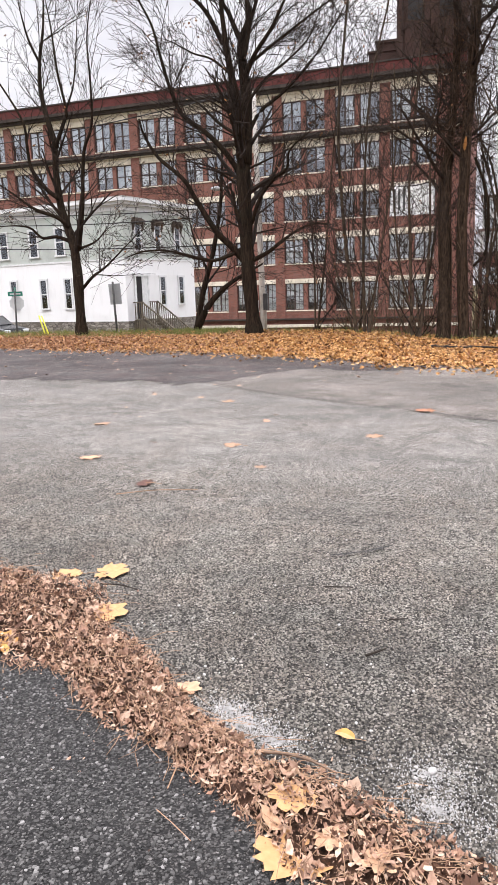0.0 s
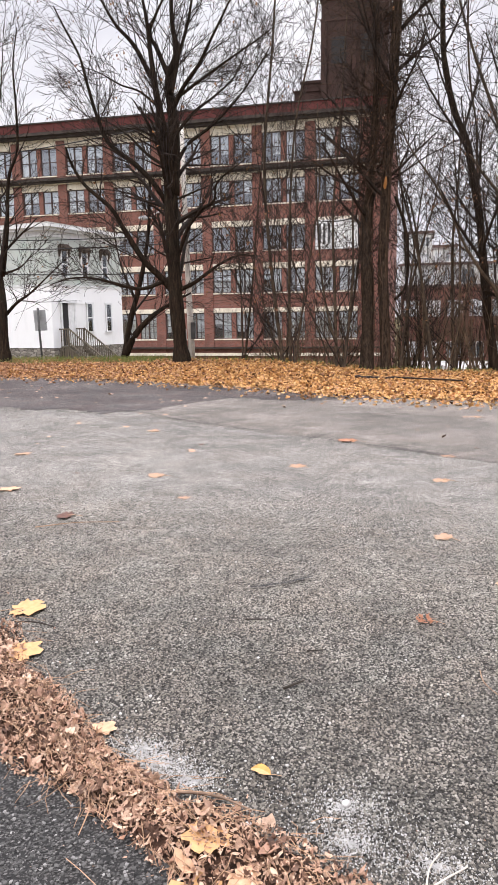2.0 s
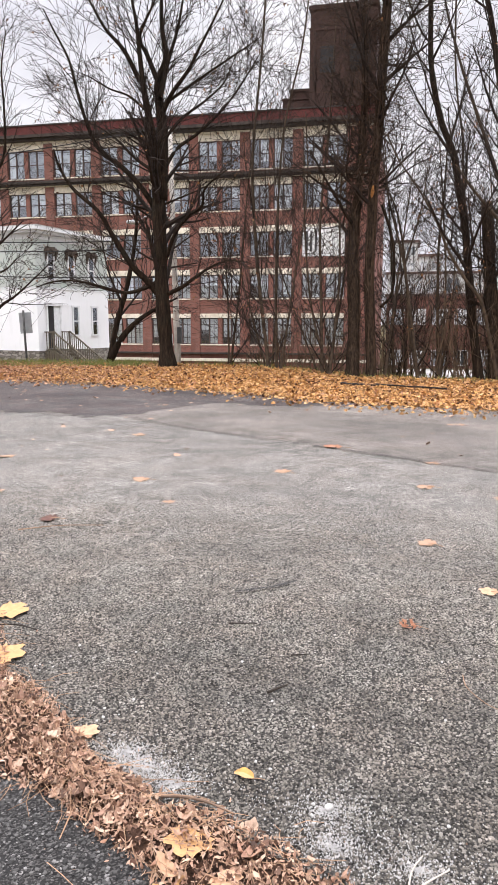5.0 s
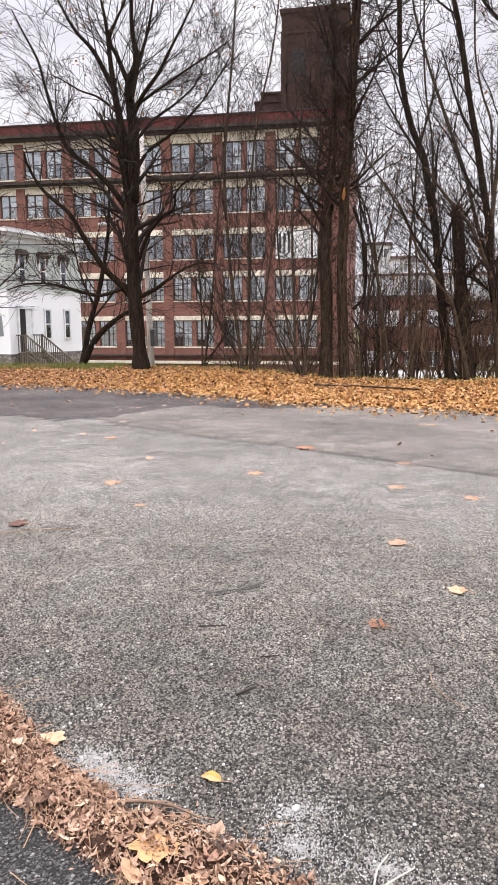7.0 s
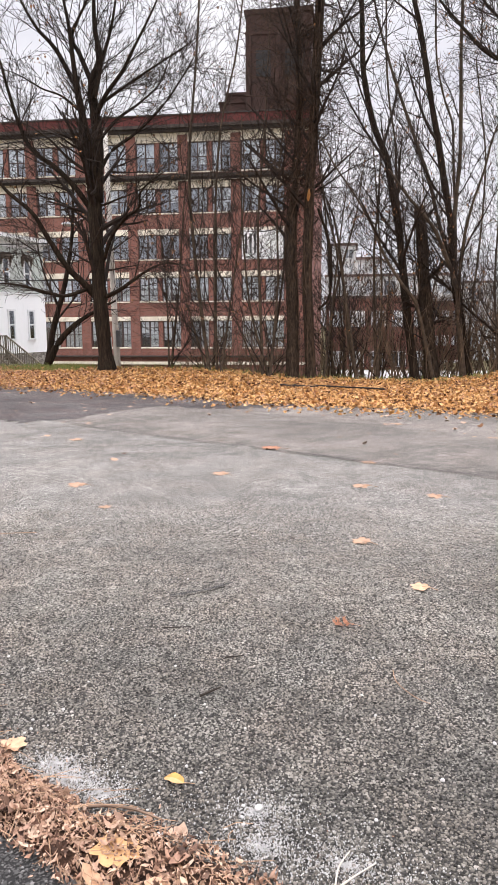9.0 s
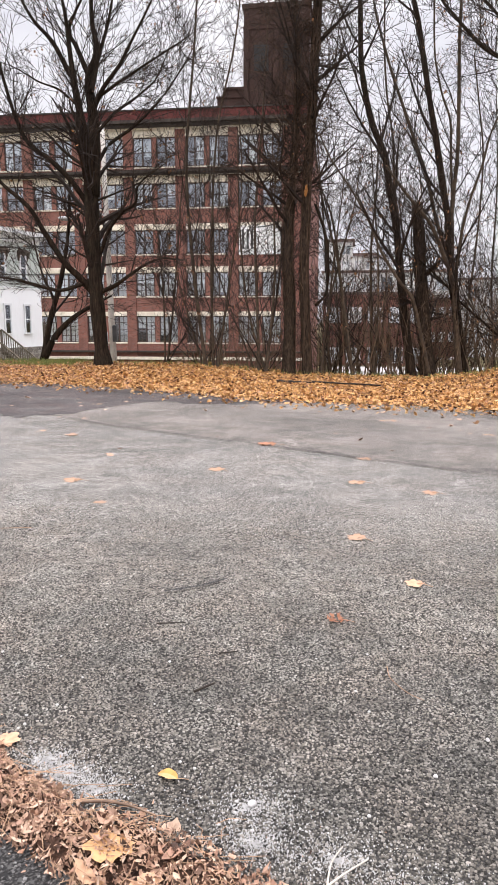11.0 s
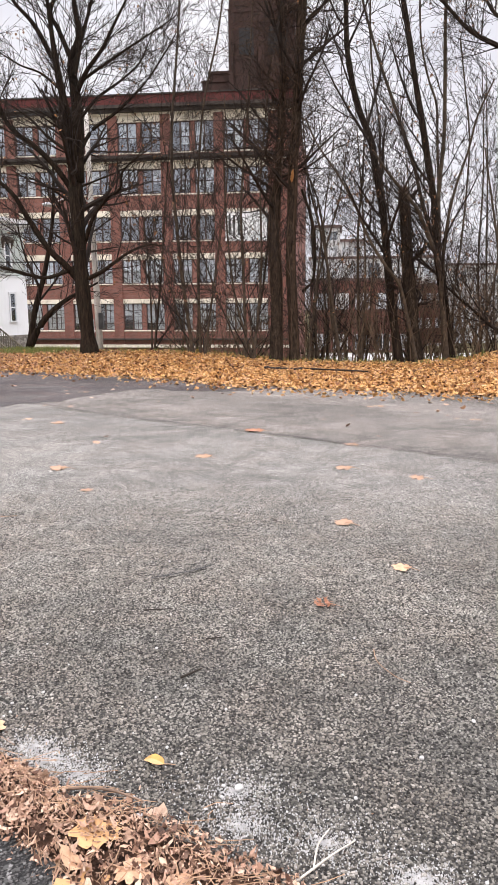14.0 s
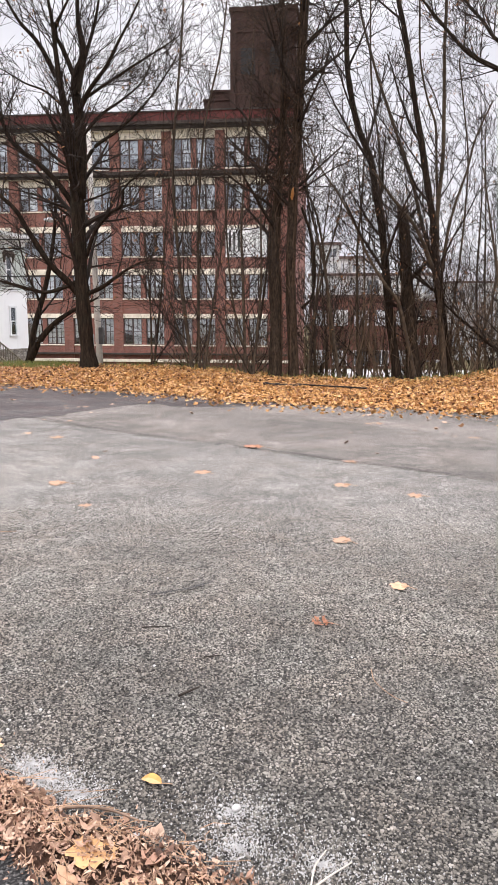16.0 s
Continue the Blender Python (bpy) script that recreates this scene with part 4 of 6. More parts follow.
pole = tagged(new("utility_pole"), "weathered pale grey wooden utility pole beside the big maple", "pole")
V, F = [], []
pp = [Vector((-8.53, 26.0, -0.8)), Vector((-8.62, 26.1, 1.5)), Vector((-8.86, 26.6, 5.0)), Vector((-9.12, 27.2, 8.6))]
tube(V, F, pp, [0.125, 0.115, 0.10, 0.085], 12)
hang("shaft", raw_mesh("shaft", V, F, "pole_wood", True), pole)
part("meter_box", boxes((-0.09, -0.08, -0.26, 0.09, 0.08, 0.26), bevel=0.015), "lamp_grey", pole, "pale metal box", m=pose(-8.85, 26.0, 0.85))
part("meter_box", boxes((-0.08, -0.08, -0.3, 0.08, 0.08, 0.3), bevel=0.015), "meter_dark", pole, "dark metal box", m=pose(-8.45, 25.95, 1.05))
V, F = [], []
tube(V, F, smooth_path(((-8.9, 26.6, 5.3), (-9.4, 26.4, 5.55), (-9.9, 26.1, 5.3)), 5), [0.03] * 11, 6)
hang("lamp_arm", raw_mesh("lamp_arm", V, F, "lamp_grey", True), pole)
bm = bmesh.new()
bmesh.ops.create_uvsphere(bm, u_segments=12, v_segments=8, radius=1.0, matrix=Matrix.LocRotScale((-10.2, 25.95, 5.16), Euler((0, 0.1, -0.5)), (0.36, 0.14, 0.085)))
part("lamp_head", bm, "lamp_grey", pole, "pale cobra-head street lamp", smooth=True)

for k, (za, zb, sag) in enumerate(((6.4, 4.6, 0.5), (6.0, 4.3, 0.55), (4.7, 3.2, 0.35), (8.3, 8.6, 0.6))):
    c = tagged(new("cable"), "black overhead service cable strung to the pole", "cable", group="overhead cables")
    pa, pb = Vector((-34.0, 29.0 - 0.3 * k, za)), Vector((-8.95, 26.6, zb))
    pts = []
    for i in range(17):
        s = i / 16
        p = pa.lerp(pb, s)
        p.z -= sag * 4 * s * (1 - s)
        pts.append(p)
    V, F = [], []
    tube(V, F, pts, [0.021] * 17, 5)
    hang("strand", raw_mesh("strand", V, F, "cable_black", True), c)


def car(x, y, z, yaw, paint, label):
    c = tagged(new("car"), label, "car")
    c.matrix_basis = pose(x, y, z, 0, 0, yaw)
    prof = ((-2.1, 0.35), (-2.15, 0.75), (-1.9, 0.92), (-1.35, 0.98), (-0.75, 1.42), (0.55, 1.45), (1.15, 1.0), (1.95, 0.85), (2.12, 0.62), (2.1, 0.32))
    V, F = [], []
    n = len(prof)
    for w in (-0.86, -0.74, 0.74, 0.86):
        for (a, b) in prof:
            inset = 0.16 if b > 1.1 else 0.0
            V.append((a, w * (1 - inset) if abs(w) > 0.8 else w * (1 - inset), b if abs(w) < 0.8 or b > 1.1 else b - 0.05))
    for s in range(3):
        for i in range(n):
            j = (i + 1) % n
            F.append((s * n + i, s * n + j, (s + 1) * n + j, (s + 1) * n + i))
    F.append(tuple(range(n)))
    F.append(tuple(reversed(range(3 * n, 4 * n))))
    hang("body", raw_mesh("body", V, F, paint), c)
    hang("windscreen", raw_mesh("windscreen", [(0.60, -0.6, 1.41), (0.60, 0.6, 1.41), (1.14, 0.68, 1.02), (1.14, -0.68, 1.02)], [(0, 1, 2, 3)], "meter_dark"), c, m=pose(0.02, 0, 0.012))
    for s in (-0.745, 0.745):
        part("side_window", boxes((-0.9, s - 0.01, 1.02, 0.75, s + 0.01, 1.34)), "meter_dark", c)
    for a in (-1.3, 1.3):
        for s in (-0.8, 0.8):
            bm = bmesh.new()
            bmesh.ops.create_cone(bm, cap_ends=True, segments=16, radius1=0.32, radius2=0.32, depth=0.2, matrix=pose(a, s, 0.32, 90, 0, 0))
            part("wheel", bm, "tyre", c, smooth=False)
    for s in (-0.62, 0.62):
        part("headlight", boxes((1.98, s - 0.16, 0.66, 2.13, s + 0.16, 0.80), bevel=0.03), "headlight", c)
    return c


yard = sheet(spread((-2, 4), (40, 0)), spread((44, 4), (100, 0)), lambda x, y: ground_z(x, y) + 0.03, "yard", "pale_concrete")
tagged(new("yard", yard), "pale worn concrete yard down in the valley", "yard", kind="structure")
for x, y, yaw in ((7.0, 52.0, 25), (10.6, 53.0, 25), (4.2, 54.0, 20), (13.8, 52.5, 30), (1.6, 56.0, 10)):
    car(x, y, ground_z(x, y) + 0.02, yaw, "car_white", "white car parked low in the valley behind the trees")

car(-24.34, 29.8, ground_z(-24.34, 29.8) + 0.03, -6, "car_paint", "black car parked on the street beside the house")

# ---- trees ----
UP = Vector((0, 0, 1))


def grow(V, F, tips, p, d, length, r, lev, rg, lift, spread_deg, last=3, dense=1.0):
    """One branch with its side branches, added to the lists."""
    n = (9, 7, 5, 4)[min(lev, 3)]
    pts, rads = [p.copy()], [r]
    seg = length / n
    end = (0.30, 0.3, 0.35, 0.45)[min(lev, 3)]
    for i in range(n):
        wob = (0.06, 0.07, 0.08, 0.09)[min(lev, 3)]
        d = (d + Vector((rg.gauss(0, wob), rg.gauss(0, wob), rg.gauss(0, wob))) + UP * lift * (0.10 + 0.05 * lev)).normalized()
        p = p + d * seg
        pts.append(p.copy())
        rads.append(max(0.0058, r * (1 - (1 - end) * (i + 1) / n)))
    tube(V, F, pts, rads, (7, 5, 4, 3)[min(lev, 3)], cap=False)
    if lev >= last:
        tips.append((pts[-1], d))
        return
    kids = int((6, 6, 4, 0)[lev] * dense + rg.random())
    for k in range(kids):
        s = 0.22 + 0.78 * (k + rg.random()) / max(kids, 1)
        s = min(s, 0.98)
        i = min(int(s * n), n - 1)
        q = pts[i].lerp(pts[i + 1], s * n - i)
        ax = (pts[i + 1] - pts[i]).normalized()
        side = ax.cross(Vector((rg.gauss(0, 1), rg.gauss(0, 1), rg.gauss(0, 1)))).normalized()
        a = radians(rg.uniform(0.6, 1.25) * spread_deg)
        nd = (ax * math.cos(a) + side * math.sin(a)).normalized()
        grow(V, F, tips, q, nd, length * rg.uniform(0.42, 0.78) * (1.15 - 0.5 * s), max(0.0070, rads[i] * rg.uniform(0.40, 0.60)), lev + 1, rg, lift, spread_deg, last, dense)


def make_tree(name, label, ctrl, r0, r1, seed, limbs=(), free=8, first=0.3, limb_len=4.0, lift=0.5, wide=45, bark="bark", dense=1.0, flare=1.35, leaves=0.0, group="", last=3, category="tree"):
    """A bare tree: trunk through a few control points, named limbs (control points, radius) and free limbs."""
    rg = random.Random(seed)
    thing = tagged(new(name), label, category, group)
    base = Vector(ctrl[0])
    thing.matrix_basis = Matrix.Translation(base)
    rel = [Vector(c) - base for c in ctrl]
    V, F = [], []
    path = smooth_path([rel[0] - UP * 0.3] + rel, 6)
    n = len(path)
    rads = []
    for i in range(n):
        s = i / (n - 1)
        r = r0 + (r1 - r0) * s
        if path[i].z < 0.8:
            r *= 1 + (flare - 1) * (1 - max(path[i].z, 0) / 0.8) ** 2
        rads.append(r * (1 + 0.05 * rg.gauss(0, 1)))
    tube(V, F, path, rads, 12)
    hang("trunk", raw_mesh("trunk", V, F, bark, True), thing)
    V, F, tips = [], [], []
    for lc, lr in limbs:
        lp = smooth_path([Vector(c) - base for c in lc], 5)
        ln = len(lp)
        lrs = [lr * (1 - 0.80 * i / (ln - 1)) for i in range(ln)]
        LVs, LFs = [], []
        tube(LVs, LFs, lp, lrs, 8)
        hang("limb", raw_mesh("limb", LVs, LFs, bark, True), thing)
        total = sum((lp[i + 1] - lp[i]).length for i in range(ln - 1))
        for k in range(int(total * 2.4 * dense) + 3):
            i = min(int((0.18 + 0.8 * rg.random()) * (ln - 1)), ln - 2)
            ax = (lp[i + 1] - lp[i]).normalized()
            side = ax.cross(Vector((rg.gauss(0, 1), rg.gauss(0, 1), rg.gauss(0, 1)))).normalized()
            a = radians(rg.uniform(0.6, 1.2) * wide)
            grow(V, F, tips, lp[i], (ax * math.cos(a) + side * math.sin(a) + UP * 0.15).normalized(), rg.uniform(0.9, 2.3), min(0.022, max(0.010, lrs[i] * rg.uniform(0.28, 0.45))), 1 if rg.random() < 0.55 else 2, rg, lift, wide, last, dense)
    for k in range(free):
        s = first + (1 - first) * (k + rg.random()) / free
        i = min(int(s * (n - 1)), n - 2)
        ax = (path[i + 1] - path[i]).normalized()
        w = rg.uniform(0, 2 * math.pi)
        side = Vector((math.cos(w), math.sin(w), 0))
        a = radians(rg.uniform(0.7, 1.2) * wide)
        L = limb_len * rg.uniform(0.7, 1.2) * (1.15 - 0.5 * (s - first) / (1 - first))
        grow(V, F, tips, path[i], (ax * math.cos(a) + side * math.sin(a)).normalized(), L, max(0.012, rads[i] * rg.uniform(0.32, 0.5)), 1, rg, lift, wide, last, dense)
    hang("crown", raw_mesh("crown", V, F, "twig_bark"), thing, "bare branches and fine twigs")
    if leaves:
        V, F = [], []
        for p, d in tips:
            if rg.random() < leaves:
                for q in range(rg.randint(1, 3)):
                    c = p + Vector((rg.gauss(0, 0.05), rg.gauss(0, 0.05), rg.gauss(0, 0.05) - 0.04))
                    a = Vector((rg.gauss(0, 1), rg.gauss(0, 1), rg.gauss(0, 1))).normalized() * rg.uniform(0.03, 0.06)
                    b = a.orthogonal().normalized() * rg.uniform(0.02, 0.045)
                    t = len(V)
                    for e in (c - a, c + b + a * 0.1, c + a, c - b + a * 0.1):
                        V.append((e.x, e.y, e.z))
                    F += [(t, t + 1, t + 3), (t + 1, t + 2, t + 3)]
        if F:
            tagged(hang("dead_leaves", raw_mesh("dead_leaves", V, F, "leaf_dead"), thing, "a few withered leaves still hanging"), kind="stuff")
    return thing


MAPLE = "large bare maple with dark furrowed bark on the leaf bank"
make_tree("maple_tree", MAPLE, ((-8.16, 23.7, 0.05), (-8.29, 23.7, 1.84), (-8.34, 23.7, 2.97), (-8.38, 23.72, 4.8), (-8.41, 23.75, 6.0), (-8.43, 23.75, 6.7)), 0.245, 0.215, 11, limbs=(
    (((-8.33, 23.75, 5.53), (-8.27, 23.82, 6.97), (-8.28, 23.89, 7.87), (-8.38, 23.96, 8.6), (-8.44, 24.04, 9.32), (-8.18, 24.11, 10.05), (-8.33, 24.18, 11.08), (-8.34, 24.25, 12.63)), 0.23),
    (((-8.34, 23.75, 9.19), (-8.66, 23.63, 10.01), (-8.85, 23.51, 10.45), (-8.62, 23.39, 10.89), (-8.22, 23.27, 11.47), (-7.97, 23.15, 12.12)), 0.085),
    (((-8.28, 23.75, 8.71), (-8.16, 23.91, 9.43), (-8.07, 24.07, 9.99), (-7.82, 24.23, 10.89), (-7.65, 24.39, 11.95), (-7.61, 24.55, 12.69)), 0.095),
    (((-8.2, 23.75, 8.27), (-7.79, 23.55, 8.79), (-7.19, 23.35, 9.36), (-6.75, 23.15, 9.93), (-6.14, 22.95, 10.77), (-5.69, 22.75, 11.44)), 0.085),
    (((-8.13, 23.75, 8.52), (-7.2, 23.35, 8.86), (-6.16, 22.95, 9.25), (-5.17, 22.55, 9.58), (-4.57, 22.15, 9.74)), 0.055),
    (((-8.49, 23.75, 6.08), (-8.56, 23.67, 7.39), (-8.62, 23.58, 8.07), (-8.72, 23.5, 8.83), (-8.8, 23.42, 9.66), (-8.88, 23.33, 10.81), (-9.04, 23.25, 11.77)), 0.17),
    (((-8.96, 23.75, 9.26), (-9.4, 23.52, 10.16), (-9.92, 23.3, 10.76), (-10.3, 23.08, 11.48), (-10.55, 22.85, 12.06)), 0.085),
    (((-8.72, 23.75, 8.3), (-9.23, 23.45, 8.74), (-9.77, 23.15, 8.91), (-10.39, 22.85, 9.25), (-10.91, 22.55, 9.39)), 0.045),
    (((-8.55, 23.75, 5.32), (-8.96, 23.52, 5.97), (-9.53, 23.3, 6.57), (-10.2, 23.08, 7.11), (-10.49, 22.85, 7.9), (-10.68, 22.62, 8.86), (-10.8, 22.4, 9.63), (-11.14, 22.18, 10.39), (-11.36, 21.95, 10.96)), 0.095),
    (((-8.45, 23.75, 2.45), (-8.83, 23.46, 2.96), (-9.2, 23.18, 3.4), (-9.74, 22.89, 4.38), (-10.07, 22.61, 5.06), (-10.78, 22.32, 5.74), (-11.09, 22.04, 6.38), (-11.1, 21.75, 6.82)), 0.125),
    (((-8.48, 23.75, 2.88), (-8.83, 23.45, 2.66), (-9.42, 23.15, 2.49), (-10.08, 22.85, 2.67), (-10.73, 22.55, 2.84), (-11.38, 22.25, 2.85), (-12.03, 21.95, 2.65)), 0.075),
    (((-8.21, 23.75, 2.44), (-7.57, 23.51, 2.67), (-7.1, 23.27, 2.92), (-6.45, 23.03, 3.26), (-5.82, 22.79, 3.44), (-5.18, 22.55, 3.37)), 0.08),
    (((-8.18, 23.75, 3.62), (-7.77, 23.53, 4.41), (-7.26, 23.32, 4.9), (-6.72, 23.1, 5.2), (-6.59, 22.88, 5.6), (-6.22, 22.67, 5.88), (-5.53, 22.45, 6.23)), 0.07),
    (((-8.21, 23.75, 5.39), (-7.71, 24.15, 5.67), (-7.13, 24.55, 5.99), (-6.7, 24.95, 6.38)), 0.04),
    (((-8.22, 23.75, 6.43), (-7.83, 24.03, 7.18), (-7.13, 24.31, 7.74), (-6.23, 24.59, 8.65), (-5.52, 24.87, 9.74), (-5.2, 25.15, 10.42)), 0.07),
    (((-8.2, 23.75, 7.4), (-7.66, 24.15, 8.17), (-6.99, 24.55, 8.77), (-6.41, 24.95, 9.47), (-6.11, 25.35, 10.46)), 0.06),
    (((-8.54, 23.75, 6.44), (-9.37, 24.15, 7.0), (-10.22, 24.55, 7.77), (-11.21, 24.95, 8.38), (-12.13, 25.35, 8.72)), 0.06),
    (((-8.5, 23.75, 4.81), (-9.01, 24.12, 5.16), (-9.86, 24.5, 5.67), (-10.85, 24.88, 5.99), (-12.09, 25.25, 6.19)), 0.045),
), free=14, first=0.42, limb_len=2.8, lift=0.12, wide=42, dense=1.05, leaves=0.05)
make_tree("maple_tree", "bare maple with a forked dark trunk near the white house", ((-14.98, 23.7, 0.07), (-15.05, 23.83, 1.56), (-15.13, 23.96, 2.38), (-15.29, 24.09, 3.31), (-15.57, 24.21, 4.04), (-15.86, 24.34, 4.77), (-16.03, 24.47, 5.9), (-16.06, 24.6, 7.11)), 0.205, 0.11, 12, limbs=(
    (((-15.69, 24.1, 6.76), (-16.05, 24.22, 7.78), (-16.32, 24.34, 8.83), (-16.34, 24.46, 9.81), (-16.16, 24.58, 10.94), (-16.09, 24.7, 12.25)), 0.12),
    (((-16.11, 24.1, 9.65), (-16.36, 23.9, 10.4), (-16.45, 23.7, 11.25), (-16.41, 23.5, 11.89)), 0.05),
    (((-15.74, 24.1, 6.76), (-15.27, 24.0, 7.51), (-15.04, 23.9, 7.93), (-15.21, 23.8, 9.13), (-15.27, 23.7, 10.55), (-15.34, 23.6, 11.41)), 0.075),
    (((-15.17, 24.1, 7.99), (-14.91, 24.3, 8.85), (-14.8, 24.5, 10.18), (-14.74, 24.7, 11.69)), 0.04),
    (((-15.75, 24.1, 5.0), (-16.16, 23.93, 5.35), (-16.6, 23.77, 6.05), (-16.59, 23.6, 6.8), (-16.57, 23.43, 7.62), (-17.25, 23.27, 8.87), (-17.75, 23.1, 9.62)), 0.09),
    (((-15.43, 24.1, 3.98), (-15.7, 23.75, 4.31), (-16.39, 23.4, 4.62), (-16.93, 23.05, 5.11), (-17.46, 22.7, 5.55)), 0.085),
    (((-15.41, 24.1, 3.46), (-15.84, 23.86, 3.63), (-16.29, 23.62, 3.6), (-16.58, 23.38, 3.94), (-17.0, 23.14, 4.04), (-17.81, 22.9, 4.03)), 0.075),
    (((-15.08, 24.1, 3.1), (-14.72, 23.97, 4.57), (-14.5, 23.84, 5.89), (-14.29, 23.71, 6.57), (-13.87, 23.59, 7.29), (-13.73, 23.46, 8.51), (-13.67, 23.33, 9.88), (-13.36, 23.2, 10.99)), 0.085),
    (((-15.43, 24.1, 4.02), (-15.48, 24.35, 5.15), (-15.45, 24.6, 6.17)), 0.045),
    (((-15.02, 24.1, 3.19), (-14.16, 23.8, 3.38), (-13.48, 23.5, 3.81)), 0.05),
    (((-15.06, 24.1, 1.72), (-14.38, 23.8, 2.15), (-13.71, 23.5, 2.42), (-12.93, 23.2, 2.87), (-11.84, 22.9, 3.59)), 0.065),
), free=9, first=0.4, limb_len=2.4, lift=0.12, wide=42, dense=0.85, leaves=0.03)
make_tree("leaning_tree", "small bare tree with an arching double trunk behind the maple", ((-10.85, 25.0, 0.0), (-10.6, 25.1, 1.4), (-10.2, 25.3, 2.9), (-9.95, 25.6, 4.7), (-9.9, 25.8, 6.6)), 0.14, 0.04, 13,
          limbs=((((-10.8, 25.0, 0.2), (-10.4, 25.0, 0.9), (-9.8, 25.1, 1.55), (-9.0, 25.2, 2.05), (-8.3, 25.3, 2.4)), 0.15),
                 (((-10.4, 25.2, 2.2), (-10.9, 25.2, 3.4), (-11.2, 25.2, 5.0)), 0.05)),
          free=6, first=0.45, limb_len=2.4, lift=0.4, wide=45)

STEM = "slender bare tree rising from the thicket on the bank"
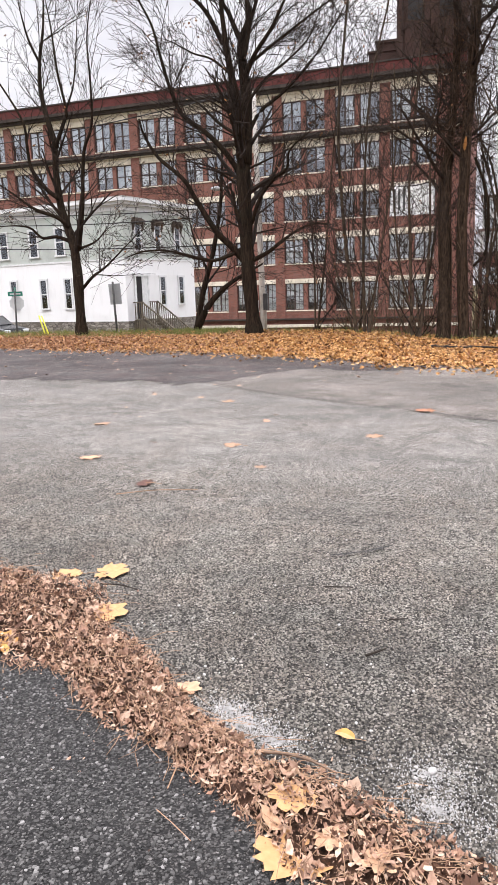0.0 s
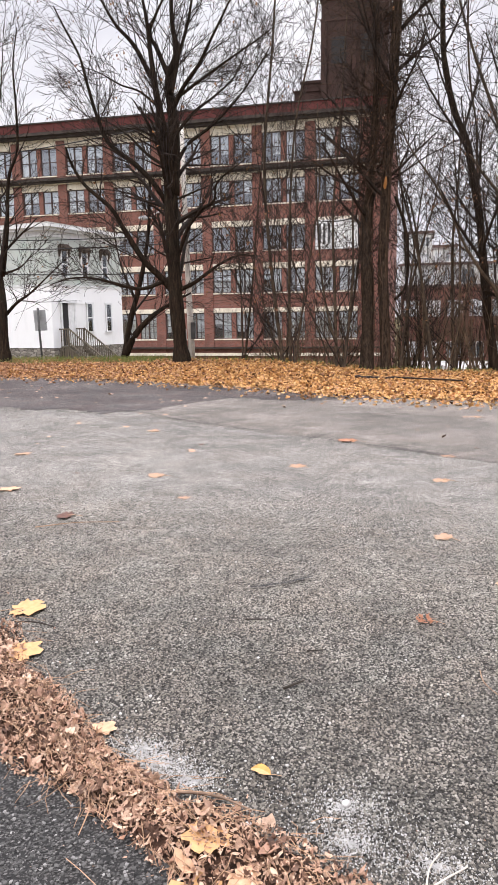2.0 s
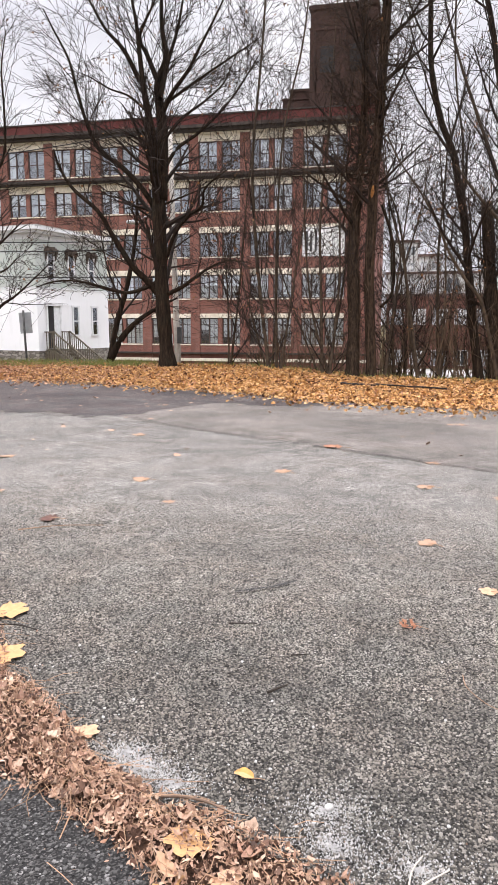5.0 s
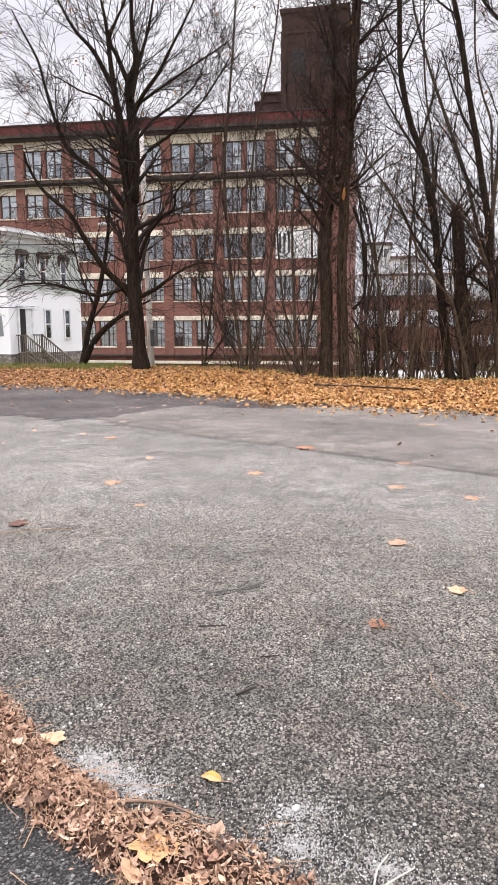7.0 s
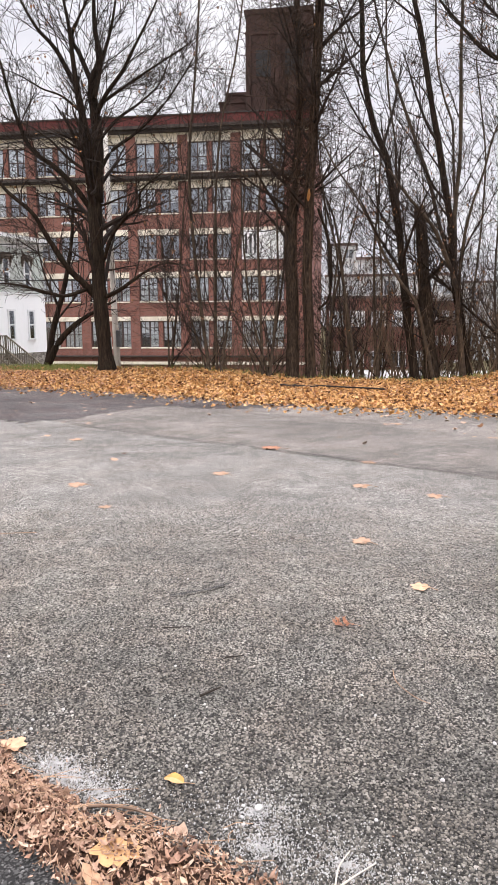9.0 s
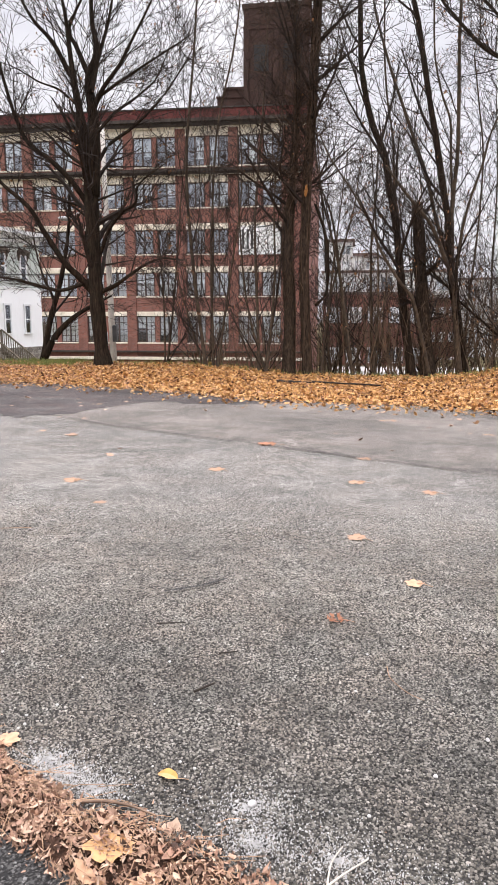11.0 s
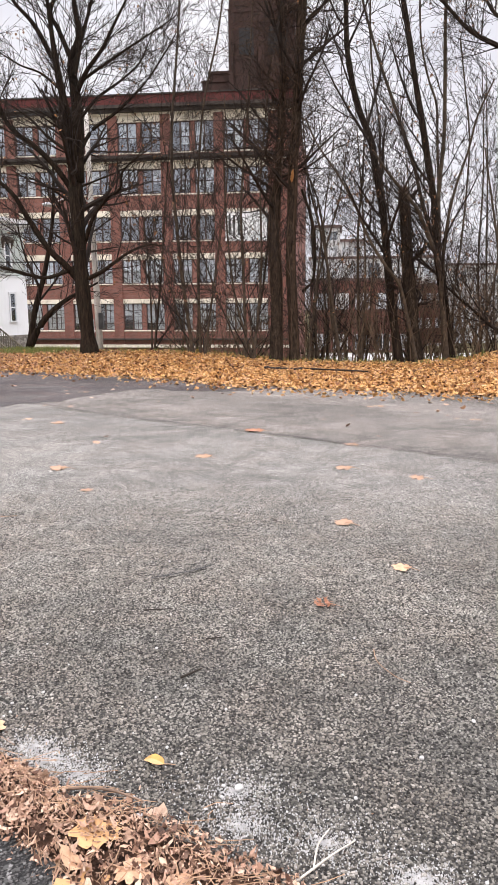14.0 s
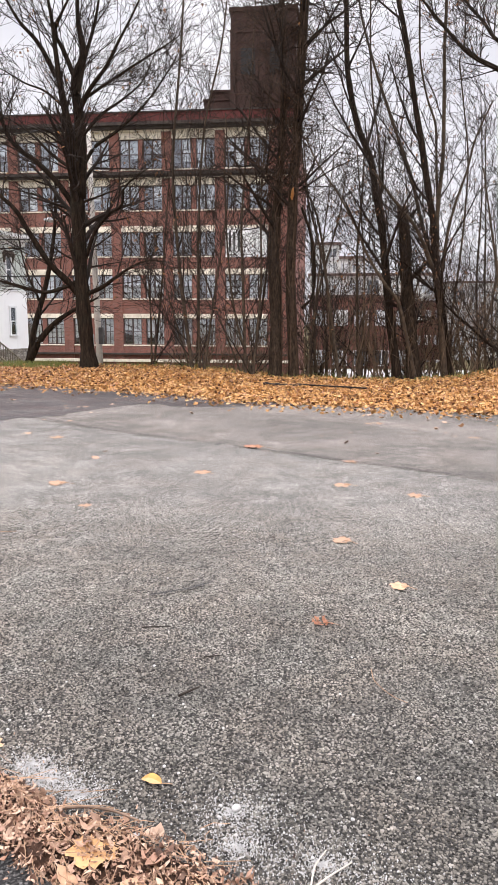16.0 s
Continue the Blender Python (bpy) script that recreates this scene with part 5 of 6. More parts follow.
# base, way points, radii, seed
STEMS = (
    (((-4.65, 23.8, 0.0), (-5.1, 24.1, 3.3), (-5.35, 24.4, 6.6), (-5.1, 24.7, 10.3), (-4.9, 24.9, 14.0)), 0.082, 0.025, 21, 9, 2.3),
    (((-4.40, 23.9, 0.0), (-4.5, 24.2, 3.6), (-4.35, 24.5, 7.5), (-3.8, 24.8, 10.3), (-3.5, 25.0, 13.0)), 0.06, 0.02, 22, 8, 2.0),
    (((-4.85, 24.3, 0.0), (-5.6, 24.6, 2.4), (-6.1, 24.8, 4.4)), 0.045, 0.015, 23, 5, 1.4),
    (((-4.2, 23.6, 0.0), (-3.9, 24.0, 2.6), (-3.5, 24.2, 5.6), (-3.6, 24.4, 8.2)), 0.05, 0.015, 24, 6, 1.5),
    (((-2.87, 23.9, -0.1), (-3.0, 24.3, 2.4), (-3.1, 24.6, 4.9), (-2.9, 24.9, 8.0), (-2.7, 25.0, 12.0)), 0.068, 0.02, 25, 8, 2.0),
    (((-2.70, 24.0, -0.1), (-3.3, 24.2, 2.0), (-3.6, 24.5, 4.6), (-3.7, 24.7, 7.6)), 0.055, 0.018, 26, 6, 1.6),
    (((-2.60, 23.8, -0.1), (-2.4, 24.2, 2.8), (-2.45, 24.6, 5.8), (-2.1, 24.8, 9.5)), 0.06, 0.018, 27, 7, 1.7),
    (((-3.1, 24.4, -0.1), (-3.9, 24.6, 1.8), (-4.6, 24.8, 3.6), (-5.4, 24.9, 4.9)), 0.04, 0.012, 28, 5, 1.3),
    (((-0.82, 24.2, -0.15), (-0.6, 24.6, 2.3), (-0.4, 24.9, 4.3), (-0.1, 25.1, 7.0)), 0.05, 0.015, 29, 6, 1.5),
    (((0.21, 24.3, -0.2), (-0.1, 24.6, 1.9), (-0.4, 24.8, 3.6), (-1.0, 25.1, 5.9), (-1.3, 25.3, 8.5)), 0.06, 0.018, 30, 6, 1.6),
    (((0.9, 24.6, -0.25), (1.0, 24.9, 2.6), (0.8, 25.1, 5.4), (0.5, 25.3, 8.5)), 0.055, 0.015, 31, 7, 1.6),
    (((2.2, 24.6, -0.48), (1.86, 24.72, 1.63), (1.66, 24.84, 3.37), (1.5, 24.96, 4.65), (1.3, 25.08, 5.65), (1.08, 25.2, 6.83), (0.64, 25.32, 7.92), (0.35, 25.44, 9.18), (0.24, 25.56, 10.09), (0.18, 25.68, 11.83), (0.09, 25.8, 12.9)), 0.16, 0.07, 320, 13, 2.4),
    (((3.92, 24.8, -0.36), (3.57, 24.9, 1.72), (3.31, 25.0, 3.19), (3.19, 25.1, 4.64), (2.93, 25.2, 6.09), (2.71, 25.3, 7.34), (2.5, 25.4, 8.41), (2.28, 25.5, 9.65), (2.06, 25.6, 10.88), (1.86, 25.7, 11.77), (1.71, 25.8, 12.81)), 0.14, 0.07, 321, 12, 2.2),
    (((3.75, 25.0, -0.35), (3.51, 25.0, 1.72), (3.29, 25.11, 4.11), (3.33, 25.23, 5.55), (3.42, 25.34, 6.81), (3.41, 25.46, 8.23), (3.35, 25.57, 10.31), (3.37, 25.69, 11.69), (3.38, 25.8, 12.73)), 0.09, 0.04, 322, 9, 1.8),
    (((3.84, 25.3, 0.21), (3.47, 25.38, 2.48), (3.25, 25.46, 3.59), (2.83, 25.54, 4.89), (2.51, 25.62, 6.17), (2.11, 25.7, 7.27), (1.71, 25.78, 8.36), (1.31, 25.86, 9.45), (1.02, 25.94, 10.36), (0.71, 26.02, 11.43), (0.5, 26.1, 12.5)), 0.085, 0.03, 323, 9, 1.8),
    (((3.7, 24.55, -0.3), (3.47, 24.5, 1.72), (3.33, 24.4, 2.71), (2.91, 24.3, 3.76), (2.52, 24.2, 4.54), (1.96, 24.1, 5.19), (1.5, 24.0, 5.72), (1.13, 23.9, 6.22)), 0.1, 0.03, 324, 10, 1.9),
    (((2.75, 24.5, -0.4), (2.41, 24.4, 0.99), (2.08, 24.33, 2.17), (1.61, 24.26, 2.8), (1.04, 24.19, 3.68), (0.65, 24.11, 4.55), (0.1, 24.04, 5.5), (-0.63, 23.97, 6.53), (-1.0, 23.9, 7.27)), 0.07, 0.02, 325, 8, 1.7),
    (((3.75, 25.5, -0.4), (3.55, 25.55, 2.0), (3.42, 25.6, 4.34), (3.27, 25.7, 6.71), (3.2, 25.8, 7.97), (2.9, 25.9, 8.89), (2.64, 26.0, 10.14), (2.56, 26.1, 11.89), (2.5, 26.2, 12.95)), 0.05, 0.025, 326, 7, 1.5),
    (((2.1, 25.7, -0.5), (1.94, 25.8, 1.73), (1.65, 25.89, 4.76), (1.46, 25.97, 6.07), (1.38, 26.06, 7.55), (1.16, 26.14, 8.83), (1.03, 26.23, 10.28), (0.98, 26.31, 12.05), (0.9, 26.4, 13.12)), 0.05, 0.025, 327, 7, 1.5),
    (((3.97, 25.2, -0.16), (3.8, 25.27, 0.97), (3.56, 25.34, 2.84), (3.67, 25.41, 4.32), (3.9, 25.49, 5.41), (4.24, 25.56, 6.48), (4.49, 25.63, 7.54), (4.98, 25.7, 8.68)), 0.07, 0.025, 328, 8, 1.7),
    (((4.05, 25.8, -0.3), (4.03, 25.8, 1.73), (4.19, 25.9, 3.43), (4.31, 26.0, 5.11), (4.35, 26.1, 6.95), (4.14, 26.2, 8.67), (3.93, 26.3, 10.2)), 0.045, 0.02, 329, 6, 1.5),
    (((0.23, 24.8, -0.32), (-0.05, 24.88, 0.97), (-0.26, 24.97, 2.84), (-0.43, 25.05, 4.14), (-0.68, 25.13, 5.21), (-1.03, 25.22, 5.93), (-1.42, 25.3, 6.73)), 0.06, 0.02, 330, 7, 1.6),
    (((0.89, 25.2, -0.35), (0.79, 25.32, 2.1), (0.74, 25.45, 3.98), (0.85, 25.58, 5.65), (0.9, 25.7, 7.48)), 0.075, 0.02, 331, 8, 1.7),
    (((-0.54, 25.0, -0.39), (-0.66, 25.12, 1.72), (-0.33, 25.25, 3.42), (0.11, 25.38, 5.09), (0.3, 25.5, 6.55)), 0.055, 0.02, 332, 7, 1.5),
    (((4.76, 25.0, -0.71), (4.92, 25.12, 0.98), (5.18, 25.25, 2.1), (5.39, 25.38, 3.39), (5.46, 25.5, 5.02)), 0.06, 0.02, 333, 7, 1.6),
    (((5.6, 24.2, 0.4), (5.3, 24.4, 2.4), (5.0, 24.6, 4.2), (4.6, 24.7, 6.4)), 0.08, 0.02, 38, 7, 1.8),
)
for ctrl, ra, rb, seed, free, ll in STEMS:
    make_tree("slender_tree", STEM, ctrl, ra * (0.92 if ctrl[0][0] < 0 else 1.0), rb, seed, free=int(free * (1.8 if ctrl[0][0] < 0 else 1.0)), first=0.22, limb_len=ll * (1.6 if ctrl[0][0] < 0 else 1.35), lift=0.34, wide=48, dense=1.0, bark="bark" if ra > 0.1 else "sapling_bark", flare=1.2, leaves=0.10 if ctrl[0][0] > 1 else 0.03, group="slender trees in the thicket")
rg = random.Random(404)
for k in range(20):
    x = rg.uniform(-1.0, 7.5) if k < 16 else rg.uniform(-6.5, -1.5)
    y = rg.uniform(24.4, 28.5)
    hgt = rg.uniform(4.5, 11.0)
    a, b = rg.gauss(0, 0.09), rg.gauss(0, 0.04)
    g = ground_z(x, y)
    ctrl = ((x, y, g), (x + a * hgt * 0.3 + rg.gauss(0, 0.12), y + b * hgt * 0.3, g + hgt * 0.33), (x + a * hgt * 0.7 + rg.gauss(0, 0.15), y + b * hgt * 0.6, g + hgt * 0.66), (x + a * hgt * 1.3, y + b * hgt, g + hgt))
    make_tree("slender_tree", "thin bare sapling in the thicket behind the bank", ctrl, 0.018 + 0.0045 * hgt, 0.010, 500 + k, free=int(5 + hgt), first=0.2, limb_len=0.9 + 0.17 * hgt, lift=0.4, wide=46, bark="sapling_bark", flare=1.1, dense=0.9, leaves=0.04, group="slender trees in the thicket")
# broken, vine-wrapped stub and a big tree standing beyond the thicket
make_tree("dead_trunk", "thick dead trunk broken off above the thicket", ((2.75, 24.9, -0.35), (2.45, 25.2, 2.4), (2.2, 25.4, 5.35)), 0.23, 0.19, 40, free=5, first=0.5, limb_len=1.2, lift=0.4, wide=60, bark="ivy_bark", category="tree trunk")
make_tree("maple_tree", "tall bare tree whose limbs reach in over the thicket", ((8.3, 24.0, 0.6), (8.2, 24.2, 4.0), (8.3, 24.4, 8.0), (8.4, 24.5, 14.0)), 0.3, 0.08, 41,
          limbs=((((8.2, 24.3, 7.0), (6.24, 24.6, 8.57), (4.91, 24.72, 9.3), (4.02, 24.84, 9.83), (3.32, 24.96, 10.59), (2.6, 25.08, 11.48), (2.07, 25.2, 12.21)), 0.11),
                 (((8.2, 24.3, 7.6), (6.16, 24.5, 9.35), (4.86, 24.7, 10.11), (4.41, 24.9, 10.76), (3.9, 25.1, 11.43), (3.47, 25.3, 12.18)), 0.085),
                 (((8.3, 24.2, 1.6), (6.76, 24.5, 0.6), (5.37, 24.57, 0.70), (4.41, 24.63, 1.45), (3.67, 24.7, 2.09), (3.01, 24.77, 2.82), (1.98, 24.83, 3.73), (0.86, 24.9, 4.65)), 0.06)),
          free=12, first=0.35, limb_len=4.0, lift=0.4, wide=46, dense=1.2, leaves=0.25)


def ivied(ctrl, r0, r1, seed, label, head):
    t = make_tree("vine_covered_tree", label, ctrl, r0, r1, seed, free=18, first=0.42, limb_len=2.6, lift=0.15, wide=58, bark="ivy_bark", flare=1.15, dense=1.15)
    rg = random.Random(seed + 100)
    base = Vector(ctrl[0])
    path = smooth_path([Vector(c) - base for c in ctrl], 8)
    V, F = [], []
    for k in range(210):
        s = rg.random() ** 0.4 * (len(path) - 1.001)
        i = int(s)
        c = path[i].lerp(path[i + 1], s - i)
        u = s / len(path)
        if u < 0.35 and rg.random() < 0.7:
            continue
        w = rg.uniform(0, 2 * math.pi)
        r = r0 + (r1 - r0) * u
        out = Vector((math.cos(w), math.sin(w), rg.uniform(-0.6, 0.5))).normalized()
        grow(V, F, [], c + out * r * 0.9, (out + Vector((rg.gauss(0, 0.4), rg.gauss(0, 0.4), rg.gauss(0, 0.5)))).normalized(), rg.uniform(0.15, 0.45) + 1.3 * u * rg.random(), 0.012, 2, rg, -0.1 + 0.3 * rg.random(), 55, 3, 0.8)
    # the bushy head of twigs high on the trunk
    for k in range(head):
        s = (0.5 + 0.5 * rg.random()) * (len(path) - 1.001)
        i = int(s)
        w = rg.uniform(0, 2 * math.pi)
        out = Vector((math.cos(w), math.sin(w), rg.uniform(-0.5, 0.7))).normalized()
        grow(V, F, [], path[i].lerp(path[i + 1], s - i), out, rg.uniform(0.8, 2.6), 0.011, 2, rg, 0.1, 50, 3, 0.8)
    for k in range(5):
        w = rg.uniform(0, 6.28)
        pts = []
        for i in range(0, len(path), 2):
            w += rg.uniform(-0.5, 0.6)
            r = (r0 + (r1 - r0) * i / len(path)) * 0.98
            pts.append(path[i] + Vector((math.cos(w) * r, math.sin(w) * r, 0)))
        tube(V, F, pts, [0.020] * len(pts), 5)
    tagged(hang("vines", raw_mesh("vines", V, F, "ivy_twig"), t, "tangled brown dead vines round the trunk"), kind="stuff")


ivied(((-1.91, 24.15, -0.2), (-1.91, 24.3, 1.9), (-1.99, 24.4, 3.75), (-1.95, 24.45, 5.0), (-1.86, 24.5, 6.0), (-1.75, 24.6, 8.4), (-1.85, 24.8, 11.2), (-2.0, 24.9, 13.0)), 0.235, 0.07, 51, "tall trunk smothered in dead brown vines and hanging twigs", 150)
ivied(((-1.28, 24.15, -0.2), (-1.43, 24.25, 2.8), (-1.41, 24.3, 4.6), (-1.36, 24.35, 6.35), (-1.26, 24.4, 8.05), (-1.20, 24.45, 9.72), (-1.12, 24.5, 11.4), (-1.0, 24.6, 15.0)), 0.172, 0.145, 52, "tall dark trunk with vines and a torn orange patch of bark", 40)
scar = tagged(new("bark_scar"), "torn orange patch of bark on a vine-wrapped trunk", "bark")
bm = bmesh.new()
bmesh.ops.create_uvsphere(bm, u_segments=10, v_segments=8, radius=1.0, matrix=Matrix.LocRotScale((-1.40, 24.14, 5.62), Euler((0, 0.12, 0)), (0.055, 0.05, 0.20)))
for v in bm.verts:
    v.co.x += 0.03 * noise.noise(v.co * 9)
part("patch", bm, "orange_bark", scar)
vine = tagged(new("hanging_vine"), "thick woody vine looping down beside the trunks", "vine")
V, F = [], []
tube(V, F, smooth_path(((-1.1, 24.2, 5.2), (-0.75, 24.2, 4.2), (-0.65, 24.2, 3.2), (-0.72, 24.2, 2.4), (-1.05, 24.2, 2.0)), 6), [0.045] * 25, 6)
hang("stem", raw_mesh("stem", V, F, "bark", True), vine)

# tangled brush under the trees
rg = random.Random(77)
V, F = [], []
for k in range(520):
    x = rg.uniform(-1.2, 8.5) if rg.random() < 0.8 else rg.uniform(-6.0, -1.2)
    y = rg.uniform(24.4, 28.5)
    p = Vector((x, y, ground_z(x, y) - 0.1))
    L = rg.uniform(0.8, 3.6) * (0.55 if x < -1.2 else 1.0) + (0.6 if y > 26 else 0)
    d = Vector((rg.gauss(0, 0.28), rg.gauss(0, 0.2), 1)).normalized()
    grow(V, F, [], p, d, L, rg.uniform(0.010, 0.026), 2, rg, 0.2, 40, 3, 0.8)
tagged(new("brush", raw_mesh("brush", V, F, "brush_bark")), "dense tangle of thin bare brush stems behind the bank", "brush", kind="stuff")

V, F = [], []
rg = random.Random(3)
p = [Vector((x, y, ground_z(x, y) + 0.07 + rg.uniform(-0.03, 0.03))) for x, y in ((-2.05, 20.2), (-1.6, 20.02), (-1.2, 19.9), (-0.75, 19.66), (-0.3, 19.55))]
path = smooth_path(p, 4)
tube(V, F, path, [0.055 * (1 - 0.6 * k / len(path)) * rg.uniform(0.55, 1.35) for k in range(len(path))], 7)
p = [Vector((x, y, ground_z(x, y) + 0.10)) for x, y in ((-0.9, 19.75), (-0.2, 19.3), (0.4, 19.15), (0.9, 18.95))]
tube(V, F, smooth_path(p, 3), [0.022] * 10, 5)
log_ob = tagged(new("fallen_branch"), "dark fallen branch lying in the leaves", "branch")
hang("stem", raw_mesh("stem", V, F, "dark_twig", True), log_ob)

# ---- leaves ----
def leaf_outline(rg, lobed=True):
    """A maple-like outline of a unit leaf, as (x, y) in its plane, stem at the foot."""
    out = []
    lobes = ((-90, 0.34), (-55, 0.66), (-36, 0.66), (-8, 0.88), (12, 0.76), (38, 0.98), (60, 0.78), (90, 1.08), (120, 0.78), (142, 0.98), (168, 0.76), (188, 0.88), (216, 0.66), (235, 0.66))
    for a, r in lobes:
        a = radians(a + rg.uniform(-6, 6))
        r = r * rg.uniform(0.85, 1.15) * 0.55
        out.append((r * math.cos(a), r * math.sin(a)))
    return out


def oval_outline(rg):
    return [(0.30 * math.cos(a) * rg.uniform(0.8, 1.2), 0.5 * math.sin(a)) for a in [2 * math.pi * k / 7 for k in range(7)]]


def add_leaf(V, F, c, size, yaw, tilt, curl, outline, rg):
    m = Matrix.Translation(c) @ Matrix.Rotation(yaw, 4, "Z") @ Matrix.Rotation(tilt, 4, "X") @ Matrix.Rotation(rg.uniform(-0.4, 0.4) * abs(tilt) * 2, 4, "Y")
    t = len(V)
    q = m @ Vector((0, 0, -0.05 * size))
    V.append((q.x, q.y, q.z))
    for x, y in outline:
        z = curl * (x * x * 1.6 + y * y) + rg.uniform(-0.04, 0.04)
        q = m @ Vector((x * size, y * size, z * size))
        V.append((q.x, q.y, q.z))
    n = len(outline)
    for k in range(n):
        F.append((t, t + 1 + k, t + 1 + (k + 1) % n))


# the drift of fallen leaves on the bank
bank = sheet(spread((-30, 0.5), (12, 0)), [k / 24 for k in range(25)], lambda x, s: 0.0, "leaf_bank", "leaf_litter")
for v in bank.vertices:
    x, s = v.co.x, v.co.y
    y0 = edge_y(x) - 0.05 + 0.25 * noise.noise(Vector((x * 1.1, 2, 2)))
    y = y0 + (25.2 - y0) * s
    v.co.y, v.co.z = y, max(ground_z(x, y), lot_z(x, y) if y < edge_y(x) + 0.1 else -9) + 0.012 + 0.02 * noise.noise(Vector((x * 3, y * 3, 0)))
bank_ob = tagged(new("leaf_bank", bank), "matted brown leaf litter covering the bank", "leaves", kind="stuff")
rg = random.Random(31)
outs = [leaf_outline(rg) for _ in range(12)]
V, F = [], []
RV, RF = [], []
for k in range(44000):
    x = rg.uniform(-19.0, 8.0)
    e = edge_y(x)
    u = rg.random()
    y = e - 0.25 + (25.0 - e) * u if rg.random() < 0.94 else e - abs(rg.gauss(0, 0.8))
    z = (ground_z(x, y) if y > e else lot_z(x, y)) + rg.uniform(0.02, 0.07)
    if x < -9.2 and y > 23.2 and rg.random() < 0.75:
        continue
    russet = rg.random() < float(np.interp(x, (-14.0, -6.0), (0.85, 0.12)))
    add_leaf(RV if russet else V, RF if russet else F, Vector((x, y, z)), rg.uniform(0.045, 0.105), rg.uniform(0, 6.28), rg.gauss(0, 0.5), rg.uniform(-1.3, 1.6), outs[k % 12], rg)
tagged(new("fallen_leaves", raw_mesh("fallen_leaves", V, F, "leaf_orange")), "thick drift of orange and tan fallen maple leaves", "leaves", kind="stuff")
tagged(new("russet_leaves", raw_mesh("russet_leaves", RV, RF, "leaf_russet")), "reddish-brown fallen leaves drifted toward the house", "leaves", kind="stuff")

# grass on the bank near the house and under the maple
V, F = [], []
for k in range(15000):
    if k > 12500:
        x, y = rg.uniform(-11.6, -9.2), rg.uniform(24.0, 26.4)
    elif rg.random() < 0.6:
        x, y = rg.uniform(-21, -9.5), rg.uniform(23.2, 26.2)
    else:
        x, y = rg.uniform(-10.5, 5.0), rg.uniform(23.4, 25.4)
        if rg.random() < 0.55:
            continue
    z = ground_z(x, y)
    h, w = rg.uniform(0.08, 0.24), rg.uniform(0.006, 0.012)
    a = rg.uniform(0, 6.28)
    lean = Vector((rg.gauss(0, 0.06), rg.gauss(0, 0.06), h))
    o = Vector((math.cos(a) * w, math.sin(a) * w, 0))
    b = Vector((x, y, z))
    t = len(V)
    for q in (b - o, b + o, b + lean):
        V.append((q.x, q.y, q.z))
    F.append((t, t + 1, t + 2))
tagged(new("grass", raw_mesh("grass", V, F, "grass_blade")), "tufts of green grass along the top of the bank", "grass", kind="stuff")

# the berm: crumbled leaf matter, broken leaves and stalks
bxs = spread((-14.0, 0.2), (-5.5, 0.03), (1.9, 0.2), (9.0, 0))
V, F = [], []
NB = 12
for x in bxs:
    lo, up = berm_lo(x), berm_up(x)
    for j in range(NB + 1):
        y = lo + (up - lo) * (0.08 + 0.84 * j / NB)
        h = 0.030 * math.sin(math.pi * j / NB) * (0.7 + 0.9 * noise.noise(Vector((x * 4, y * 4, 5)))) + 0.012 * noise.noise(Vector((x * 25, y * 25, 2)))
        V.append((x, y, lot_z(x, y) + 0.010 + h - (0.012 if j in (0, NB) else 0)))
for i in range(len(bxs) - 1):
    for j in range(NB):
        a = i * (NB + 1) + j
        F.append((a, a + NB + 1, a + NB + 2, a + 1))
tagged(new("leaf_berm", raw_mesh("leaf_berm", V, F, "crumbled_leaf", True)), "low ridge of crumbled brown leaf matter along the asphalt joint", "leaves", kind="stuff")
V, F = [], []
SV, SF = [], []
rg = random.Random(44)
def scrap(rg):
    """A torn, ragged scrap of leaf."""
    n = rg.randint(5, 8)
    lng = rg.uniform(0.2, 0.65)
    return [(math.cos(2 * math.pi * q / n) * 0.5 * lng * rg.uniform(0.45, 1.15), math.sin(2 * math.pi * q / n) * 0.5 * rg.uniform(0.55, 1.15)) for q in range(n)]


for k in range(33000):
    x = rg.uniform(-4.6, 1.0) if k % 8 else rg.uniform(-9.0, 4.0)
    lo, up = berm_lo(x), berm_up(x)
    s = rg.uniform(-0.02, 1.04) if rg.random() < 0.9 else rg.gauss(0.5, 0.45)
    y = lo + (up - lo) * s
    z = lot_z(x, y) + 0.010 + max(0.0, 0.034 * math.sin(math.pi * min(max(s, 0), 1))) + rg.uniform(-0.006, 0.014)
    if x > -0.78 and rg.random() < 0.30:
        continue
    if rg.random() < 0.95:
        size = min(0.056, 0.009 + rg.expovariate(1 / (0.0120 if x < -0.78 else 0.0100))) * (1.0 if -0.05 < s < 1.05 else 0.45)
        add_leaf(V, F, Vector((x, y, z)), size, rg.uniform(0, 6.28), rg.gauss(0, 0.85), rg.uniform(-2.6, 3.0) * (0.5 if size > 0.045 else 1.0), outs[k % 12] if size > 0.045 and rg.random() < 0.12 else scrap(rg), rg)
    else:
        a = rg.gauss(-0.6, 0.8)
        d = Vector((math.cos(a), math.sin(a), rg.uniform(-0.12, 0.16))) * rg.uniform(0.03, 0.17)
        p = Vector((x, y, z + 0.004))
        mid = p + d * 0.5 + Vector((rg.gauss(0, 0.008), rg.gauss(0, 0.008), rg.uniform(0, 0.008)))
        tube(SV, SF, [p, mid, p + d], [0.0015, 0.0013, 0.0009], 3, cap=False)
